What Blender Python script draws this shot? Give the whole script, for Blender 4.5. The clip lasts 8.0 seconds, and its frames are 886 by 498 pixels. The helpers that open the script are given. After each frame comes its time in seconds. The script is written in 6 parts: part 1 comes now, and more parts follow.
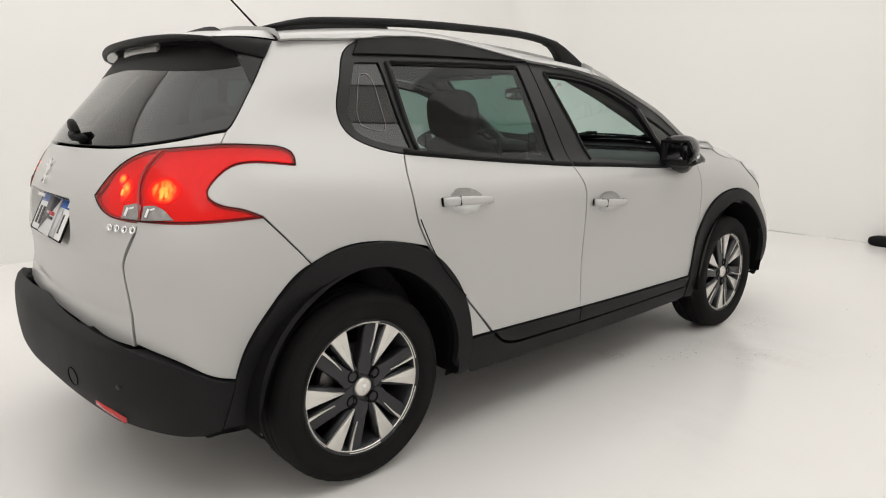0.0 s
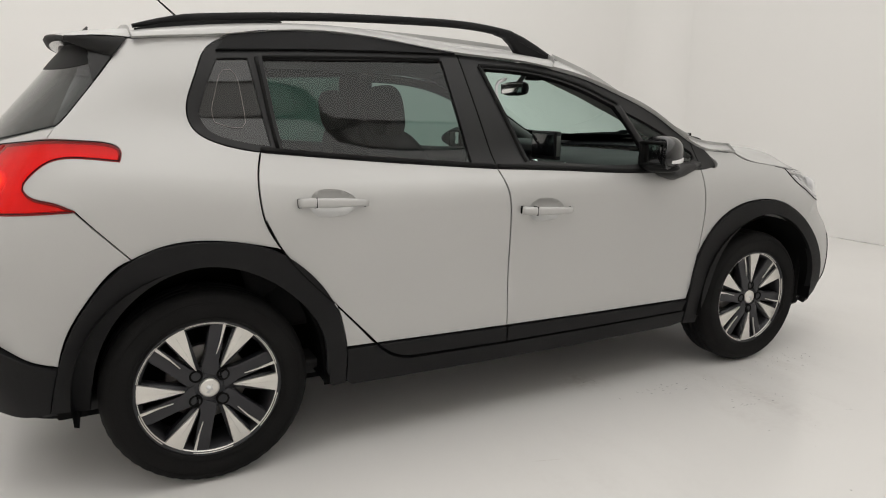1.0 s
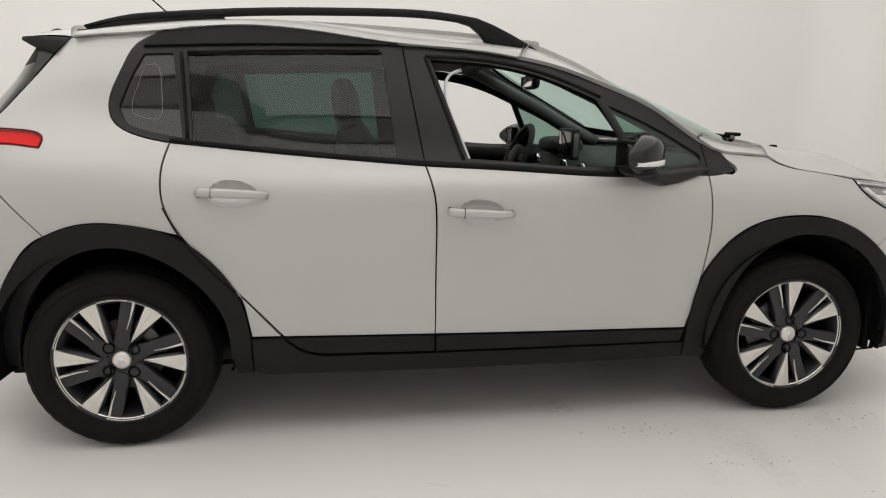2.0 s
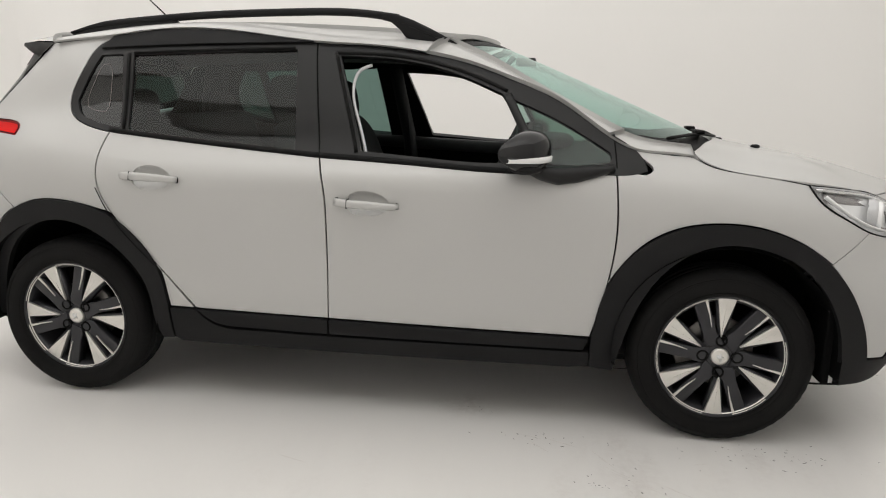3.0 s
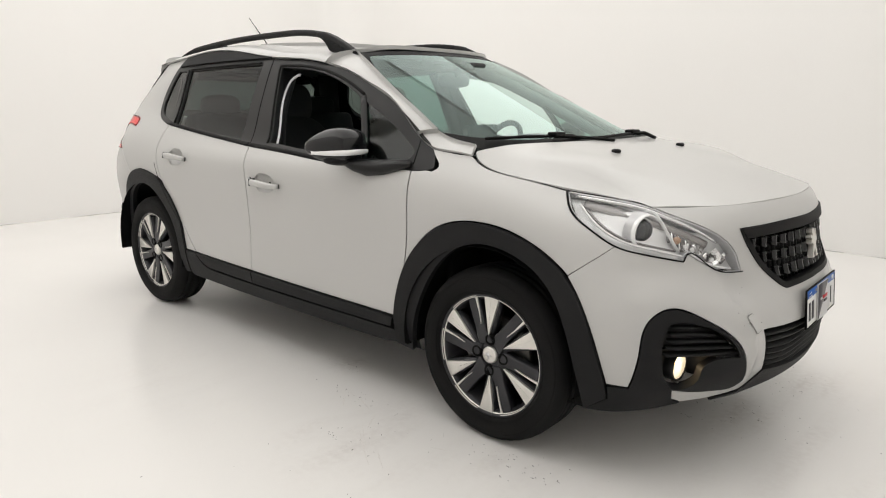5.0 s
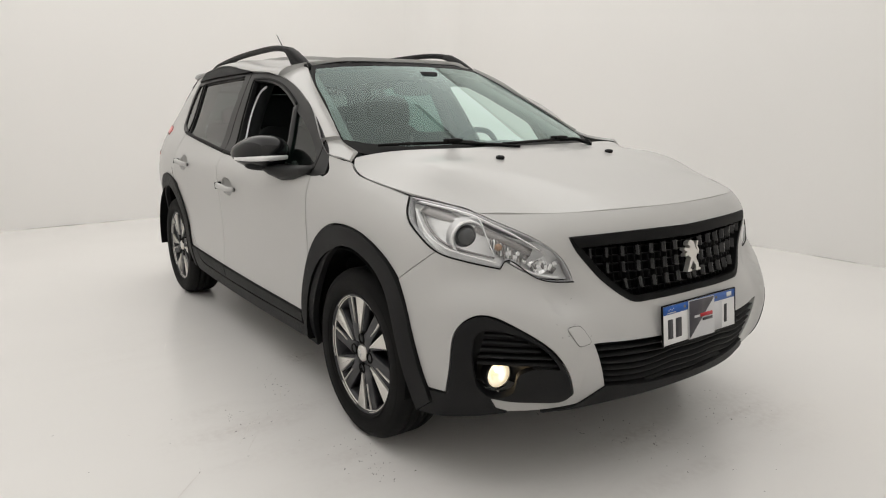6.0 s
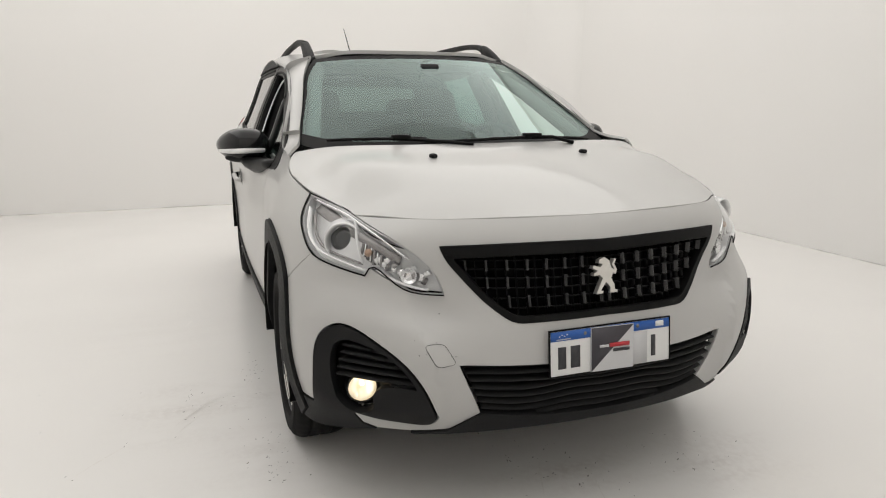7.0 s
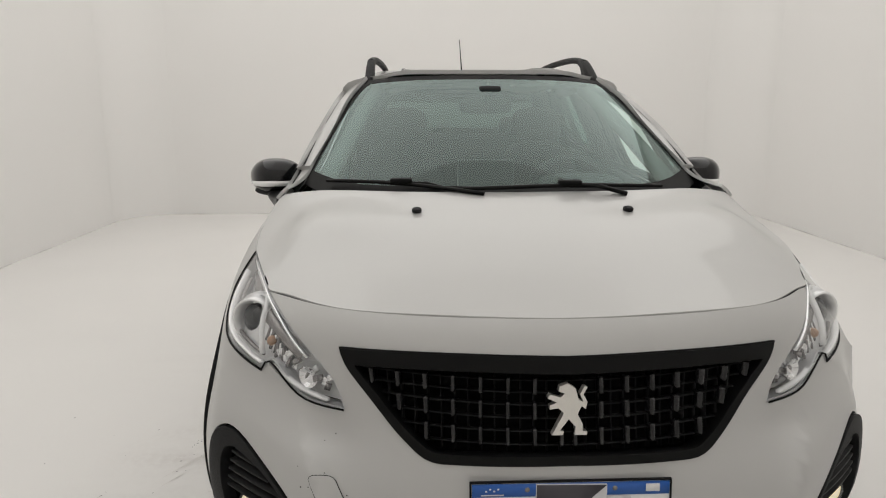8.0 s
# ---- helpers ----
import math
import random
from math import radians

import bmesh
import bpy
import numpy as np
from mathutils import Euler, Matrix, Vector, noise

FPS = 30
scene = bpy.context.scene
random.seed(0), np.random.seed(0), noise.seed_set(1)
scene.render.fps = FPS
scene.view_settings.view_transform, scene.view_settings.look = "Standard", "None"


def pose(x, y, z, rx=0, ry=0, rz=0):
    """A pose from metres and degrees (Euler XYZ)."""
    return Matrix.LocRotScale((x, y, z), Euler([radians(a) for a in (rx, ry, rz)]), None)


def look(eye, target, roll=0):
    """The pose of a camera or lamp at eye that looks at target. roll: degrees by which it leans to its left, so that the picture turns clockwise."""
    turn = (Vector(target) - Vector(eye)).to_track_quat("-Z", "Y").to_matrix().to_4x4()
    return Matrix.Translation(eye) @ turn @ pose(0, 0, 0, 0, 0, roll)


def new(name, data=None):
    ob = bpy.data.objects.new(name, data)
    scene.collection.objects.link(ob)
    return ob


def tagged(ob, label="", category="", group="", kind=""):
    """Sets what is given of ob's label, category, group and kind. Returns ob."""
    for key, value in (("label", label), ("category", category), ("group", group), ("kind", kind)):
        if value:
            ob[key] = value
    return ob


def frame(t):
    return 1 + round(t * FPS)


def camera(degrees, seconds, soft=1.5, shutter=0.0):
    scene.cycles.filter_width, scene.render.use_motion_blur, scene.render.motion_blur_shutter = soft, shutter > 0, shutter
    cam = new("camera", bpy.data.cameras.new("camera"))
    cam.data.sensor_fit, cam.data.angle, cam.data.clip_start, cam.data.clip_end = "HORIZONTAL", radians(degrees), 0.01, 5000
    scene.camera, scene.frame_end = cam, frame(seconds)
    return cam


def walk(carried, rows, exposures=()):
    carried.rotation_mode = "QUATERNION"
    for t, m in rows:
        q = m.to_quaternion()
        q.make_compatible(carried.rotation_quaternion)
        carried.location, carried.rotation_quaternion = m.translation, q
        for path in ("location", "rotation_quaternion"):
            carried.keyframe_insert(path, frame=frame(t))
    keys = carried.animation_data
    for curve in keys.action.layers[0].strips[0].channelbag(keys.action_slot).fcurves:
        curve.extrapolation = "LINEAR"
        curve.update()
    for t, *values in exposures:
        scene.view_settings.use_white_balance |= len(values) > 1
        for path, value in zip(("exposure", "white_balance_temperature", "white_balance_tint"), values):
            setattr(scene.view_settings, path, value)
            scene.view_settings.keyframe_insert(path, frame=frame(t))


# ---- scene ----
from mathutils.geometry import delaunay_2d_cdt

cam = camera(67.4, 8.0, 1.1)
PATH = [
    (0, (-2.449, -2.517, 1.200), (-1.138, -1.059, 0.808), 0.3),
    (0.5, (-1.972, -2.736, 1.212), (-0.881, -1.108, 0.812), 0.6),
    (1, (-1.498, -2.959, 1.208), (-0.621, -1.208, 0.803), 0.4),
    (1.5, (-0.982, -3.073, 1.181), (-0.38, -1.21, 0.772), 0.4),
    (1.7, (-0.779, -3.103, 1.192), (-0.301, -1.203, 0.788), 0.5),
    (2.8, (0.408, -3.182, 1.200), (0.187, -1.24, 0.775), 0.6),
    (3, (0.618, -3.178, 1.202), (0.327, -1.247, 0.772), 0.7),
    (3.5, (1.157, -3.146, 1.194), (0.647, -1.259, 0.770), 0.6),
    (4, (1.671, -3.024, 1.212), (0.794, -1.279, 0.782), 0.4),
    (4.5, (2.191, -2.895, 1.210), (1.059, -1.302, 0.783), 0.4),
    (5, (2.635, -2.629, 1.218), (1.347, -1.161, 0.786), 0.6),
    (5.2, (2.802, -2.518, 1.218), (1.47, -1.09, 0.787), 0.7),
    (6.3, (3.538, -1.687, 1.224), (1.871, -0.668, 0.798), -0.1),
    (6.5, (3.618, -1.528, 1.222), (1.919, -0.571, 0.777), 0.3),
    (7, (3.672, -1.073, 1.232), (1.838, -0.405, 0.797), -0.1),
    (7.5, (3.489, -0.653, 1.286), (1.563, -0.332, 0.852), -0.0),
    (8, (3.313, -0.303, 1.345), (1.362, -0.224, 0.910), -0.0),
]
EXPOSURES = [(0.0, -0.31), (0.5, -0.50), (1.0, -0.54), (1.5, -0.52), (3.0, -0.46), (3.5, -0.47), (4.0, -0.53), (4.5, -0.58), (5.0, -0.25), (6.5, -0.64), (7.0, -0.49), (7.5, -0.76), (8.0, -0.75)]

walk(cam, [(t, look(eye, target, roll)) for t, eye, target, roll in PATH], EXPOSURES)

# ---- light: a white studio cove under large ceiling softboxes ----
world = bpy.data.worlds.new("world")
scene.world = world
world.use_nodes = True
world.node_tree.nodes["Background"].inputs[0].default_value = (0.9, 0.95, 1.0, 1)
world.node_tree.nodes["Background"].inputs[1].default_value = 0.02


def softbox(x, y, z, sx, sy, watts):
    lamp = bpy.data.lights.new("ceiling_softbox", "AREA")
    lamp.shape, lamp.size, lamp.size_y, lamp.energy, lamp.color = "RECTANGLE", sx, sy, watts, (1.0, 0.985, 0.96)
    ob = new("ceiling_softbox", lamp)
    ob.matrix_world = pose(x, y, z)
    return ob


softbox(-3.04, 0.02, 4.285, 3.5, 7.2, 122)
softbox(3.62, 0.02, 4.285, 2.55, 7.2, 55)
softbox(0.525, 2.60, 4.285, 3.65, 2.2, 44)
softbox(0.525, -2.56, 4.285, 3.65, 2.2, 50)
softbox(0.525, 0.02, 4.285, 3.65, 2.755, 29)


# ---- materials ----
def material(name, base, rough=0.5, metal=0.0, coat=0.0, spec=0.5, vary=0.0, vary_scale=8.0, grain=0.0, grain_scale=400.0, bump=0.0, emit=None, emit_power=0.0):
    """A surface with two scales of variation: soft patches (vary) and fine grain; bump gives relief."""
    m = bpy.data.materials.new(name)
    m.use_nodes = True
    t = m.node_tree
    p = t.nodes["Principled BSDF"]
    p.inputs["Base Color"].default_value = (*base, 1)
    p.inputs["Roughness"].default_value = rough
    p.inputs["Metallic"].default_value = metal
    p.inputs["Coat Weight"].default_value = coat
    p.inputs["Coat Roughness"].default_value = 0.06
    p.inputs["Specular IOR Level"].default_value = spec
    if emit:
        p.inputs["Emission Color"].default_value = (*emit, 1)
        p.inputs["Emission Strength"].default_value = emit_power
    if vary or grain:
        at = t.nodes.new("ShaderNodeTexCoord")
        big, fine = t.nodes.new("ShaderNodeTexNoise"), t.nodes.new("ShaderNodeTexNoise")
        big.inputs["Scale"].default_value, big.inputs["Detail"].default_value = vary_scale, 5
        fine.inputs["Scale"].default_value, fine.inputs["Detail"].default_value = grain_scale, 2
        mix = t.nodes.new("ShaderNodeMath")
        mix.operation = "MULTIPLY_ADD"
        total = t.nodes.new("ShaderNodeMath")
        total.operation = "MULTIPLY_ADD"
        for n in (big, fine):
            t.links.new(at.outputs["Object"], n.inputs["Vector"])
        t.links.new(big.outputs[0], mix.inputs[0])
        mix.inputs[1].default_value, mix.inputs[2].default_value = 2 * vary, 1 - vary
        t.links.new(fine.outputs[0], total.inputs[0])
        total.inputs[1].default_value = 2 * grain
        off = t.nodes.new("ShaderNodeMath")
        off.operation = "SUBTRACT"
        t.links.new(mix.outputs[0], off.inputs[0])
        off.inputs[1].default_value = grain
        t.links.new(off.outputs[0], total.inputs[2])
        tint = t.nodes.new("ShaderNodeVectorMath")
        tint.operation = "SCALE"
        tint.inputs[0].default_value = base
        t.links.new(total.outputs[0], tint.inputs["Scale"])
        t.links.new(tint.outputs[0], p.inputs["Base Color"])
        rr = t.nodes.new("ShaderNodeMath")
        rr.operation = "MULTIPLY"
        rr.use_clamp = True
        t.links.new(total.outputs[0], rr.inputs[0])
        rr.inputs[1].default_value = rough
        t.links.new(rr.outputs[0], p.inputs["Roughness"])
        if bump:
            b = t.nodes.new("ShaderNodeBump")
            b.inputs["Strength"].default_value, b.inputs["Distance"].default_value = bump, 0.001
            t.links.new(fine.outputs[0], b.inputs["Height"])
            t.links.new(b.outputs[0], p.inputs["Normal"])
    return m


def pane(name, tint, gloss_rough=0.01, ior=1.5, double=1.3, sheen=(1, 1, 1)):
    """Thin glass: tinted straight through, with a mirror gloss that grows at grazing angles."""
    m = bpy.data.materials.new(name)
    m.use_nodes = True
    t = m.node_tree
    t.nodes.clear()
    out, mix = t.nodes.new("ShaderNodeOutputMaterial"), t.nodes.new("ShaderNodeMixShader")
    clear, gloss, face = t.nodes.new("ShaderNodeBsdfTransparent"), t.nodes.new("ShaderNodeBsdfGlossy"), t.nodes.new("ShaderNodeLayerWeight")
    clear.inputs[0].default_value = (*tint, 1)
    gloss.inputs["Roughness"].default_value = gloss_rough
    gloss.inputs["Color"].default_value = (*sheen, 1)
    face.inputs[0].default_value = 0.5
    steep, share = t.nodes.new("ShaderNodeMath"), t.nodes.new("ShaderNodeMath")
    steep.operation, share.operation = "POWER", "MULTIPLY_ADD"
    t.links.new(face.outputs["Facing"], steep.inputs[0])
    steep.inputs[1].default_value = 5.0
    t.links.new(steep.outputs[0], share.inputs[0])
    low = ((ior - 1) / (ior + 1)) ** 2 * double
    share.inputs[1].default_value, share.inputs[2].default_value = 1 - low, low
    t.links.new(share.outputs[0], mix.inputs[0])
    t.links.new(clear.outputs[0], mix.inputs[1])
    t.links.new(gloss.outputs[0], mix.inputs[2])
    t.links.new(mix.outputs[0], out.inputs[0])
    return m


PAINT = material("pearl_white_paint", (0.515, 0.512, 0.503), 0.50, 0.35, 0.5, 0.35, vary=0.012, vary_scale=3, grain=0.025, grain_scale=1500)
SEAM = material("dark_seam", (0.004, 0.004, 0.004), 0.85, spec=0.1)
PLASTIC = material("grained_black_plastic", (0.0080, 0.0080, 0.0086), 0.6, spec=0.22, vary=0.12, vary_scale=6, grain=0.2, grain_scale=900, bump=0.4)
GLOSS_BLACK = material("gloss_black", (0.007, 0.007, 0.008), 0.14, coat=0.15, spec=0.4, vary=0.05, grain=0.03)
FRAME_BLACK = material("satin_black_frame", (0.0068, 0.0068, 0.0072), 0.38, spec=0.32, vary=0.08, vary_scale=5, grain=0.05)
SEAL = material("rubber_seal", (0.0035, 0.0035, 0.0035), 0.6, spec=0.16)
GRILLE_BLACK = material("grille_black", (0.0055, 0.0055, 0.006), 0.4, spec=0.18, vary=0.1, grain=0.05)
RUBBER = material("tyre_rubber", (0.0058, 0.0056, 0.0055), 0.8, spec=0.2, vary=0.2, vary_scale=9, grain=0.2, grain_scale=500, bump=0.35)
ALLOY_DARK = material("anthracite_alloy", (0.030, 0.030, 0.034), 0.45, 0.3, 0.15, spec=0.4, vary=0.12, vary_scale=14, grain=0.08, grain_scale=800)
ALLOY = material("machined_alloy", (0.72, 0.70, 0.66), 0.34, 0.75, 0.2, vary=0.12, vary_scale=22, grain=0.1, grain_scale=600)
STEEL = material("brake_steel", (0.22, 0.21, 0.2), 0.45, 0.8, vary=0.3, vary_scale=20, grain=0.1)
CHROME = material("chrome", (0.8, 0.8, 0.8), 0.14, 1.0, vary=0.03, grain=0.02)
SILVER = material("silver_lamp_housing", (0.86, 0.86, 0.86), 0.25, 0.2, vary=0.06, vary_scale=30, grain=0.03)
LAMP_GREY = material("grey_lamp_bezel", (0.55, 0.55, 0.56), 0.3, 0.3, vary=0.05, grain=0.03)
TRIM = material("dark_cabin_trim", (0.018, 0.018, 0.019), 0.7, vary=0.15, vary_scale=6, grain=0.15, grain_scale=600, bump=0.3)
CLOTH = material("black_seat_cloth", (0.014, 0.014, 0.015), 0.9, vary=0.2, vary_scale=12, grain=0.3, grain_scale=700, bump=0.5)
LINING = material("grey_headlining", (0.15, 0.155, 0.15), 0.9, vary=0.08, grain=0.1, grain_scale=600)
PLATE = material("number_plate_white", (0.78, 0.78, 0.77), 0.4, vary=0.06, vary_scale=20, grain=0.03)
PLATE_BLUE = material("number_plate_blue", (0.02, 0.11, 0.42), 0.4, vary=0.05, grain=0.02)
INK = material("dark_print", (0.035, 0.035, 0.04), 0.5)
RED_INK = material("red_print", (0.5, 0.03, 0.04), 0.5)
GREY_CARD = material("light_grey_card", (0.6, 0.6, 0.61), 0.45, vary=0.03, grain=0.02)
DARK_CARD = material("charcoal_card", (0.05, 0.045, 0.055), 0.45, vary=0.05, grain=0.02)
CLEAR_LAMP = material("clear_lamp_insert", (0.30, 0.285, 0.28), 0.22, 0.4, vary=0.3, vary_scale=60, grain=0.1)
AMBER = material("amber_bulb", (0.42, 0.27, 0.18), 0.3, vary=0.2, vary_scale=80)
DARK_RED = material("dark_red_lens_edge", (0.34, 0.012, 0.012), 0.3, coat=0.3, vary=0.2, vary_scale=30, grain=0.1)
GLASS = pane("green_tint_glass", (0.30, 0.44, 0.38), double=0.9)
SCREEN_GLASS = pane("windscreen_glass", (0.64, 0.82, 0.77), ior=1.55, double=1.75, sheen=(0.84, 1.0, 0.97))
PRIVACY = pane("privacy_glass", (0.16, 0.25, 0.225), double=0.75)
REAR_PANE = pane("dark_rear_glass", (0.10, 0.125, 0.115))
DARK_PANE = pane("roof_glass", (0.03, 0.035, 0.035))
LENS = pane("clear_lens", (0.95, 0.955, 0.96), ior=1.35)
RED_LENS = pane("red_lens", (0.9, 0.06, 0.05), ior=1.3)
RED_GLOW = material("lit_red_reflector", (0.55, 0.02, 0.02), 0.35, emit=(1.0, 0.02, 0.015), emit_power=0.46, vary=0.15, vary_scale=25, grain=0.1)
RED_REFLEX = material("red_reflector", (0.5, 0.015, 0.015), 0.25, coat=0.5, vary=0.1, vary_scale=60, grain=0.1)
BULB = material("lit_tail_bulb", (1, 0.6, 0.2), 0.5, emit=(1.0, 1.0, 0.22), emit_power=11.0)


def glowing_bowl(name, edge, edge_power, core, core_power, base=(0.5, 0.05, 0.03)):
    """A reflector bowl with its bulb's glow painted in as emission: brightest round its filament, broken up by upright
    ribs.
    """
    m = bpy.data.materials.new(name)
    m.use_nodes = True
    t = m.node_tree
    p = t.nodes["Principled BSDF"]
    p.inputs["Base Color"].default_value = (*base, 1)
    p.inputs["Roughness"].default_value = 0.4
    at, ball, ribs = t.nodes.new("ShaderNodeTexCoord"), t.nodes.new("ShaderNodeTexGradient"), t.nodes.new("ShaderNodeTexNoise")
    ball.gradient_type = "SPHERICAL"
    spread, stretch = t.nodes.new("ShaderNodeMapping"), t.nodes.new("ShaderNodeMapping")
    spread.inputs["Location"].default_value, spread.inputs["Scale"].default_value = (-1, -1, -1), (2, 2, 2)
    stretch.inputs["Scale"].default_value = (60, 60, 14)
    t.links.new(at.outputs["Generated"], spread.inputs["Vector"])
    t.links.new(spread.outputs[0], ball.inputs["Vector"])
    t.links.new(at.outputs["Object"], stretch.inputs["Vector"])
    t.links.new(stretch.outputs[0], ribs.inputs["Vector"])
    ribs.inputs["Scale"].default_value, ribs.inputs["Detail"].default_value = 1.0, 2
    sharp, share = t.nodes.new("ShaderNodeMapRange"), t.nodes.new("ShaderNodeMath")
    t.links.new(ribs.outputs[0], sharp.inputs[0])
    for i, v in enumerate((0.38, 0.62, 0.25, 2.2)):
        sharp.inputs[i + 1].default_value = v
    share.operation, share.use_clamp = "MULTIPLY", True
    t.links.new(sharp.outputs[0], share.inputs[0])
    t.links.new(ball.outputs["Fac"], share.inputs[1])
    mix = t.nodes.new("ShaderNodeMix")
    mix.data_type = "RGBA"
    t.links.new(share.outputs[0], mix.inputs["Factor"])
    mix.inputs[6].default_value = (*[c * edge_power for c in edge], 1)
    mix.inputs[7].default_value = (*[c * core_power for c in core], 1)
    t.links.new(mix.outputs[2], p.inputs["Emission Color"])
    p.inputs["Emission Strength"].default_value = 1.0
    return m


BULB_HALO = glowing_bowl("lit_tail_reflector", (1.0, 0.02, 0.015), 0.72, (1.0, 1.0, 0.15), 11.0)
FOG_GLOW = glowing_bowl("lit_fog_reflector", (1.0, 0.80, 0.50), 0.50, (1.0, 0.90, 0.66), 3.2, (0.75, 0.74, 0.70))
FOG_LIT = material("lit_fog_lamp", (1, 0.85, 0.6), 0.4, emit=(1.0, 0.72, 0.36), emit_power=7.0)
DIODE = material("display_glass", (0.02, 0.022, 0.025), 0.1, coat=0.5)


def studio_white(name, base, rough, marks):
    """White studio paint: soft grey patches, fine grain, and (on the floor) scuffs and tyre dust."""
    m = bpy.data.materials.new(name)
    m.use_nodes = True
    t = m.node_tree
    p = t.nodes["Principled BSDF"]
    at = t.nodes.new("ShaderNodeTexCoord")

    def noise_at(scale, detail, stretch=(1, 1, 1), twist=0.0):
        place = t.nodes.new("ShaderNodeMapping")
        place.inputs["Scale"].default_value = stretch
        place.inputs["Rotation"].default_value = (0, 0, twist)
        n = t.nodes.new("ShaderNodeTexNoise")
        n.inputs["Scale"].default_value, n.inputs["Detail"].default_value = scale, detail
        t.links.new(at.outputs["Object"], place.inputs["Vector"])
        t.links.new(place.outputs[0], n.inputs["Vector"])
        return n.outputs[0]

    def ramp(value, a, b, low, high):
        r = t.nodes.new("ShaderNodeMapRange")
        t.links.new(value, r.inputs[0])
        for i, v in enumerate((a, b, low, high)):
            r.inputs[i + 1].default_value = v
        return r.outputs[0]

    def times(a, b):
        n = t.nodes.new("ShaderNodeMath")
        n.operation = "MULTIPLY"
        t.links.new(a, n.inputs[0])
        t.links.new(b, n.inputs[1])
        return n.outputs[0]

    shade = times(ramp(noise_at(0.7, 3), 0.2, 0.8, 0.985, 1.01), ramp(noise_at(260, 2), 0.2, 0.8, 0.985, 1.015))
    if marks:
        wiped = ramp(noise_at(2.2, 4, (1, 0.35, 1), 0.6), 0.35, 0.75, 1.0, 0.992)
        shade = times(shade, wiped)
        # dirt that wheels and shoes left: blotches broken up by streaky noise
        streaks = times(ramp(noise_at(7, 5, (1, .3, 1), -.7), 0.42, 0.68, 0, 1), ramp(noise_at(38, 4), 0.36, 0.62, 0.25, 1))
        dirt = None
        for x, y, r, amount in ((.95, -1.08, .48, .30), (1.42, -.92, .42, .26), (.36, -.70, .16, .45), (1.95, .0, .55, .34), (2.0, .52, .42, .26), (2.2, -.35, .6, .14), (-.1, -1.3, .6, .10)):
            near = t.nodes.new("ShaderNodeVectorMath")
            near.operation = "DISTANCE"
            t.links.new(at.outputs["Object"], near.inputs[0])
            near.inputs[1].default_value = (x, y, 0)
            blot = ramp(near.outputs["Value"], 0, r, amount, 0)
            if dirt is None:
                dirt = blot
            else:
                most = t.nodes.new("ShaderNodeMath")
                most.operation = "MAXIMUM"
                t.links.new(dirt, most.inputs[0])
                t.links.new(blot, most.inputs[1])
                dirt = most.outputs[0]
        dirt = times(dirt, streaks)
    tint = t.nodes.new("ShaderNodeVectorMath")
    tint.operation = "SCALE"
    tint.inputs[0].default_value = base
    t.links.new(shade, tint.inputs["Scale"])
    if marks:
        stain = t.nodes.new("ShaderNodeMix")
        stain.data_type = "RGBA"
        t.links.new(dirt, stain.inputs["Factor"])
        t.links.new(tint.outputs[0], stain.inputs[6])
        stain.inputs[7].default_value = (.40, .345, .315, 1)
        t.links.new(stain.outputs[2], p.inputs["Base Color"])
    else:
        t.links.new(tint.outputs[0], p.inputs["Base Color"])
    gloss = ramp(noise_at(1.5, 3), 0.2, 0.8, rough * 0.9, min(1, rough * 1.1))
    t.links.new(gloss, p.inputs["Roughness"])
    return m


JOINT = material("dirty_joint", (0.25, 0.24, 0.22), 0.9, vary=0.3, vary_scale=3, grain=0.2)
CRUMB = material("dark_crumbs", (0.06, 0.055, 0.05), 0.9, vary=0.3, vary_scale=40, grain=0.2)
SCUFF = material("rubber_scuff", (0.66, 0.64, 0.615), 0.6, vary=0.12, vary_scale=30, grain=0.25, grain_scale=250)
WALL_WHITE = studio_white("white_studio_wall", (0.87, 0.858, 0.84), 0.75, False)
FLOOR_WHITE = studio_white("white_studio_floor", (0.80, 0.785, 0.765), 0.22, True)


# ---- mesh toolkit ----
FLIP = [False]


def part(name, bm, mat, parent=None, label="", smooth=True):
    """Links a bmesh as one mesh object under a thing or a part. In FLIP it is mirrored to the car's other flank."""
    if FLIP[0]:
        for v in bm.verts:
            v.co.y = -v.co.y
        bmesh.ops.reverse_faces(bm, faces=bm.faces)
    me = bpy.data.meshes.new(name)
    bm.to_mesh(me)
    bm.free()
    me.materials.append(mat)
    for f in me.polygons:
        f.use_smooth = smooth
    ob = new(name, me)
    ob.parent = parent
    if label:
        ob["label"] = label
    return ob


def raw(name, verts, faces, mat, parent=None, label="", normals=None):
    """A mesh part from arrays; normals: one per face corner, for a shading as smooth as the surface it lies on."""
    verts = np.array(verts, float)
    if normals is not None:
        normals = np.array(normals, float)
    if FLIP[0]:
        verts[:, 1] *= -1
        if normals is not None:
            turned, k = [], 0
            for f in faces:
                turned += list(normals[k:k + len(f)][::-1])
                k += len(f)
            normals = np.array(turned)
            normals[:, 1] *= -1
        faces = [f[::-1] for f in faces]
    me = bpy.data.meshes.new(name)
    me.from_pydata(verts.tolist(), [], [list(map(int, f)) for f in faces])
    me.materials.append(mat)
    for f in me.polygons:
        f.use_smooth = True
    if normals is not None:
        me.normals_split_custom_set(normals.tolist())
    ob = new(name, me)
    ob.parent = parent
    if label:
        ob["label"] = label
    return ob


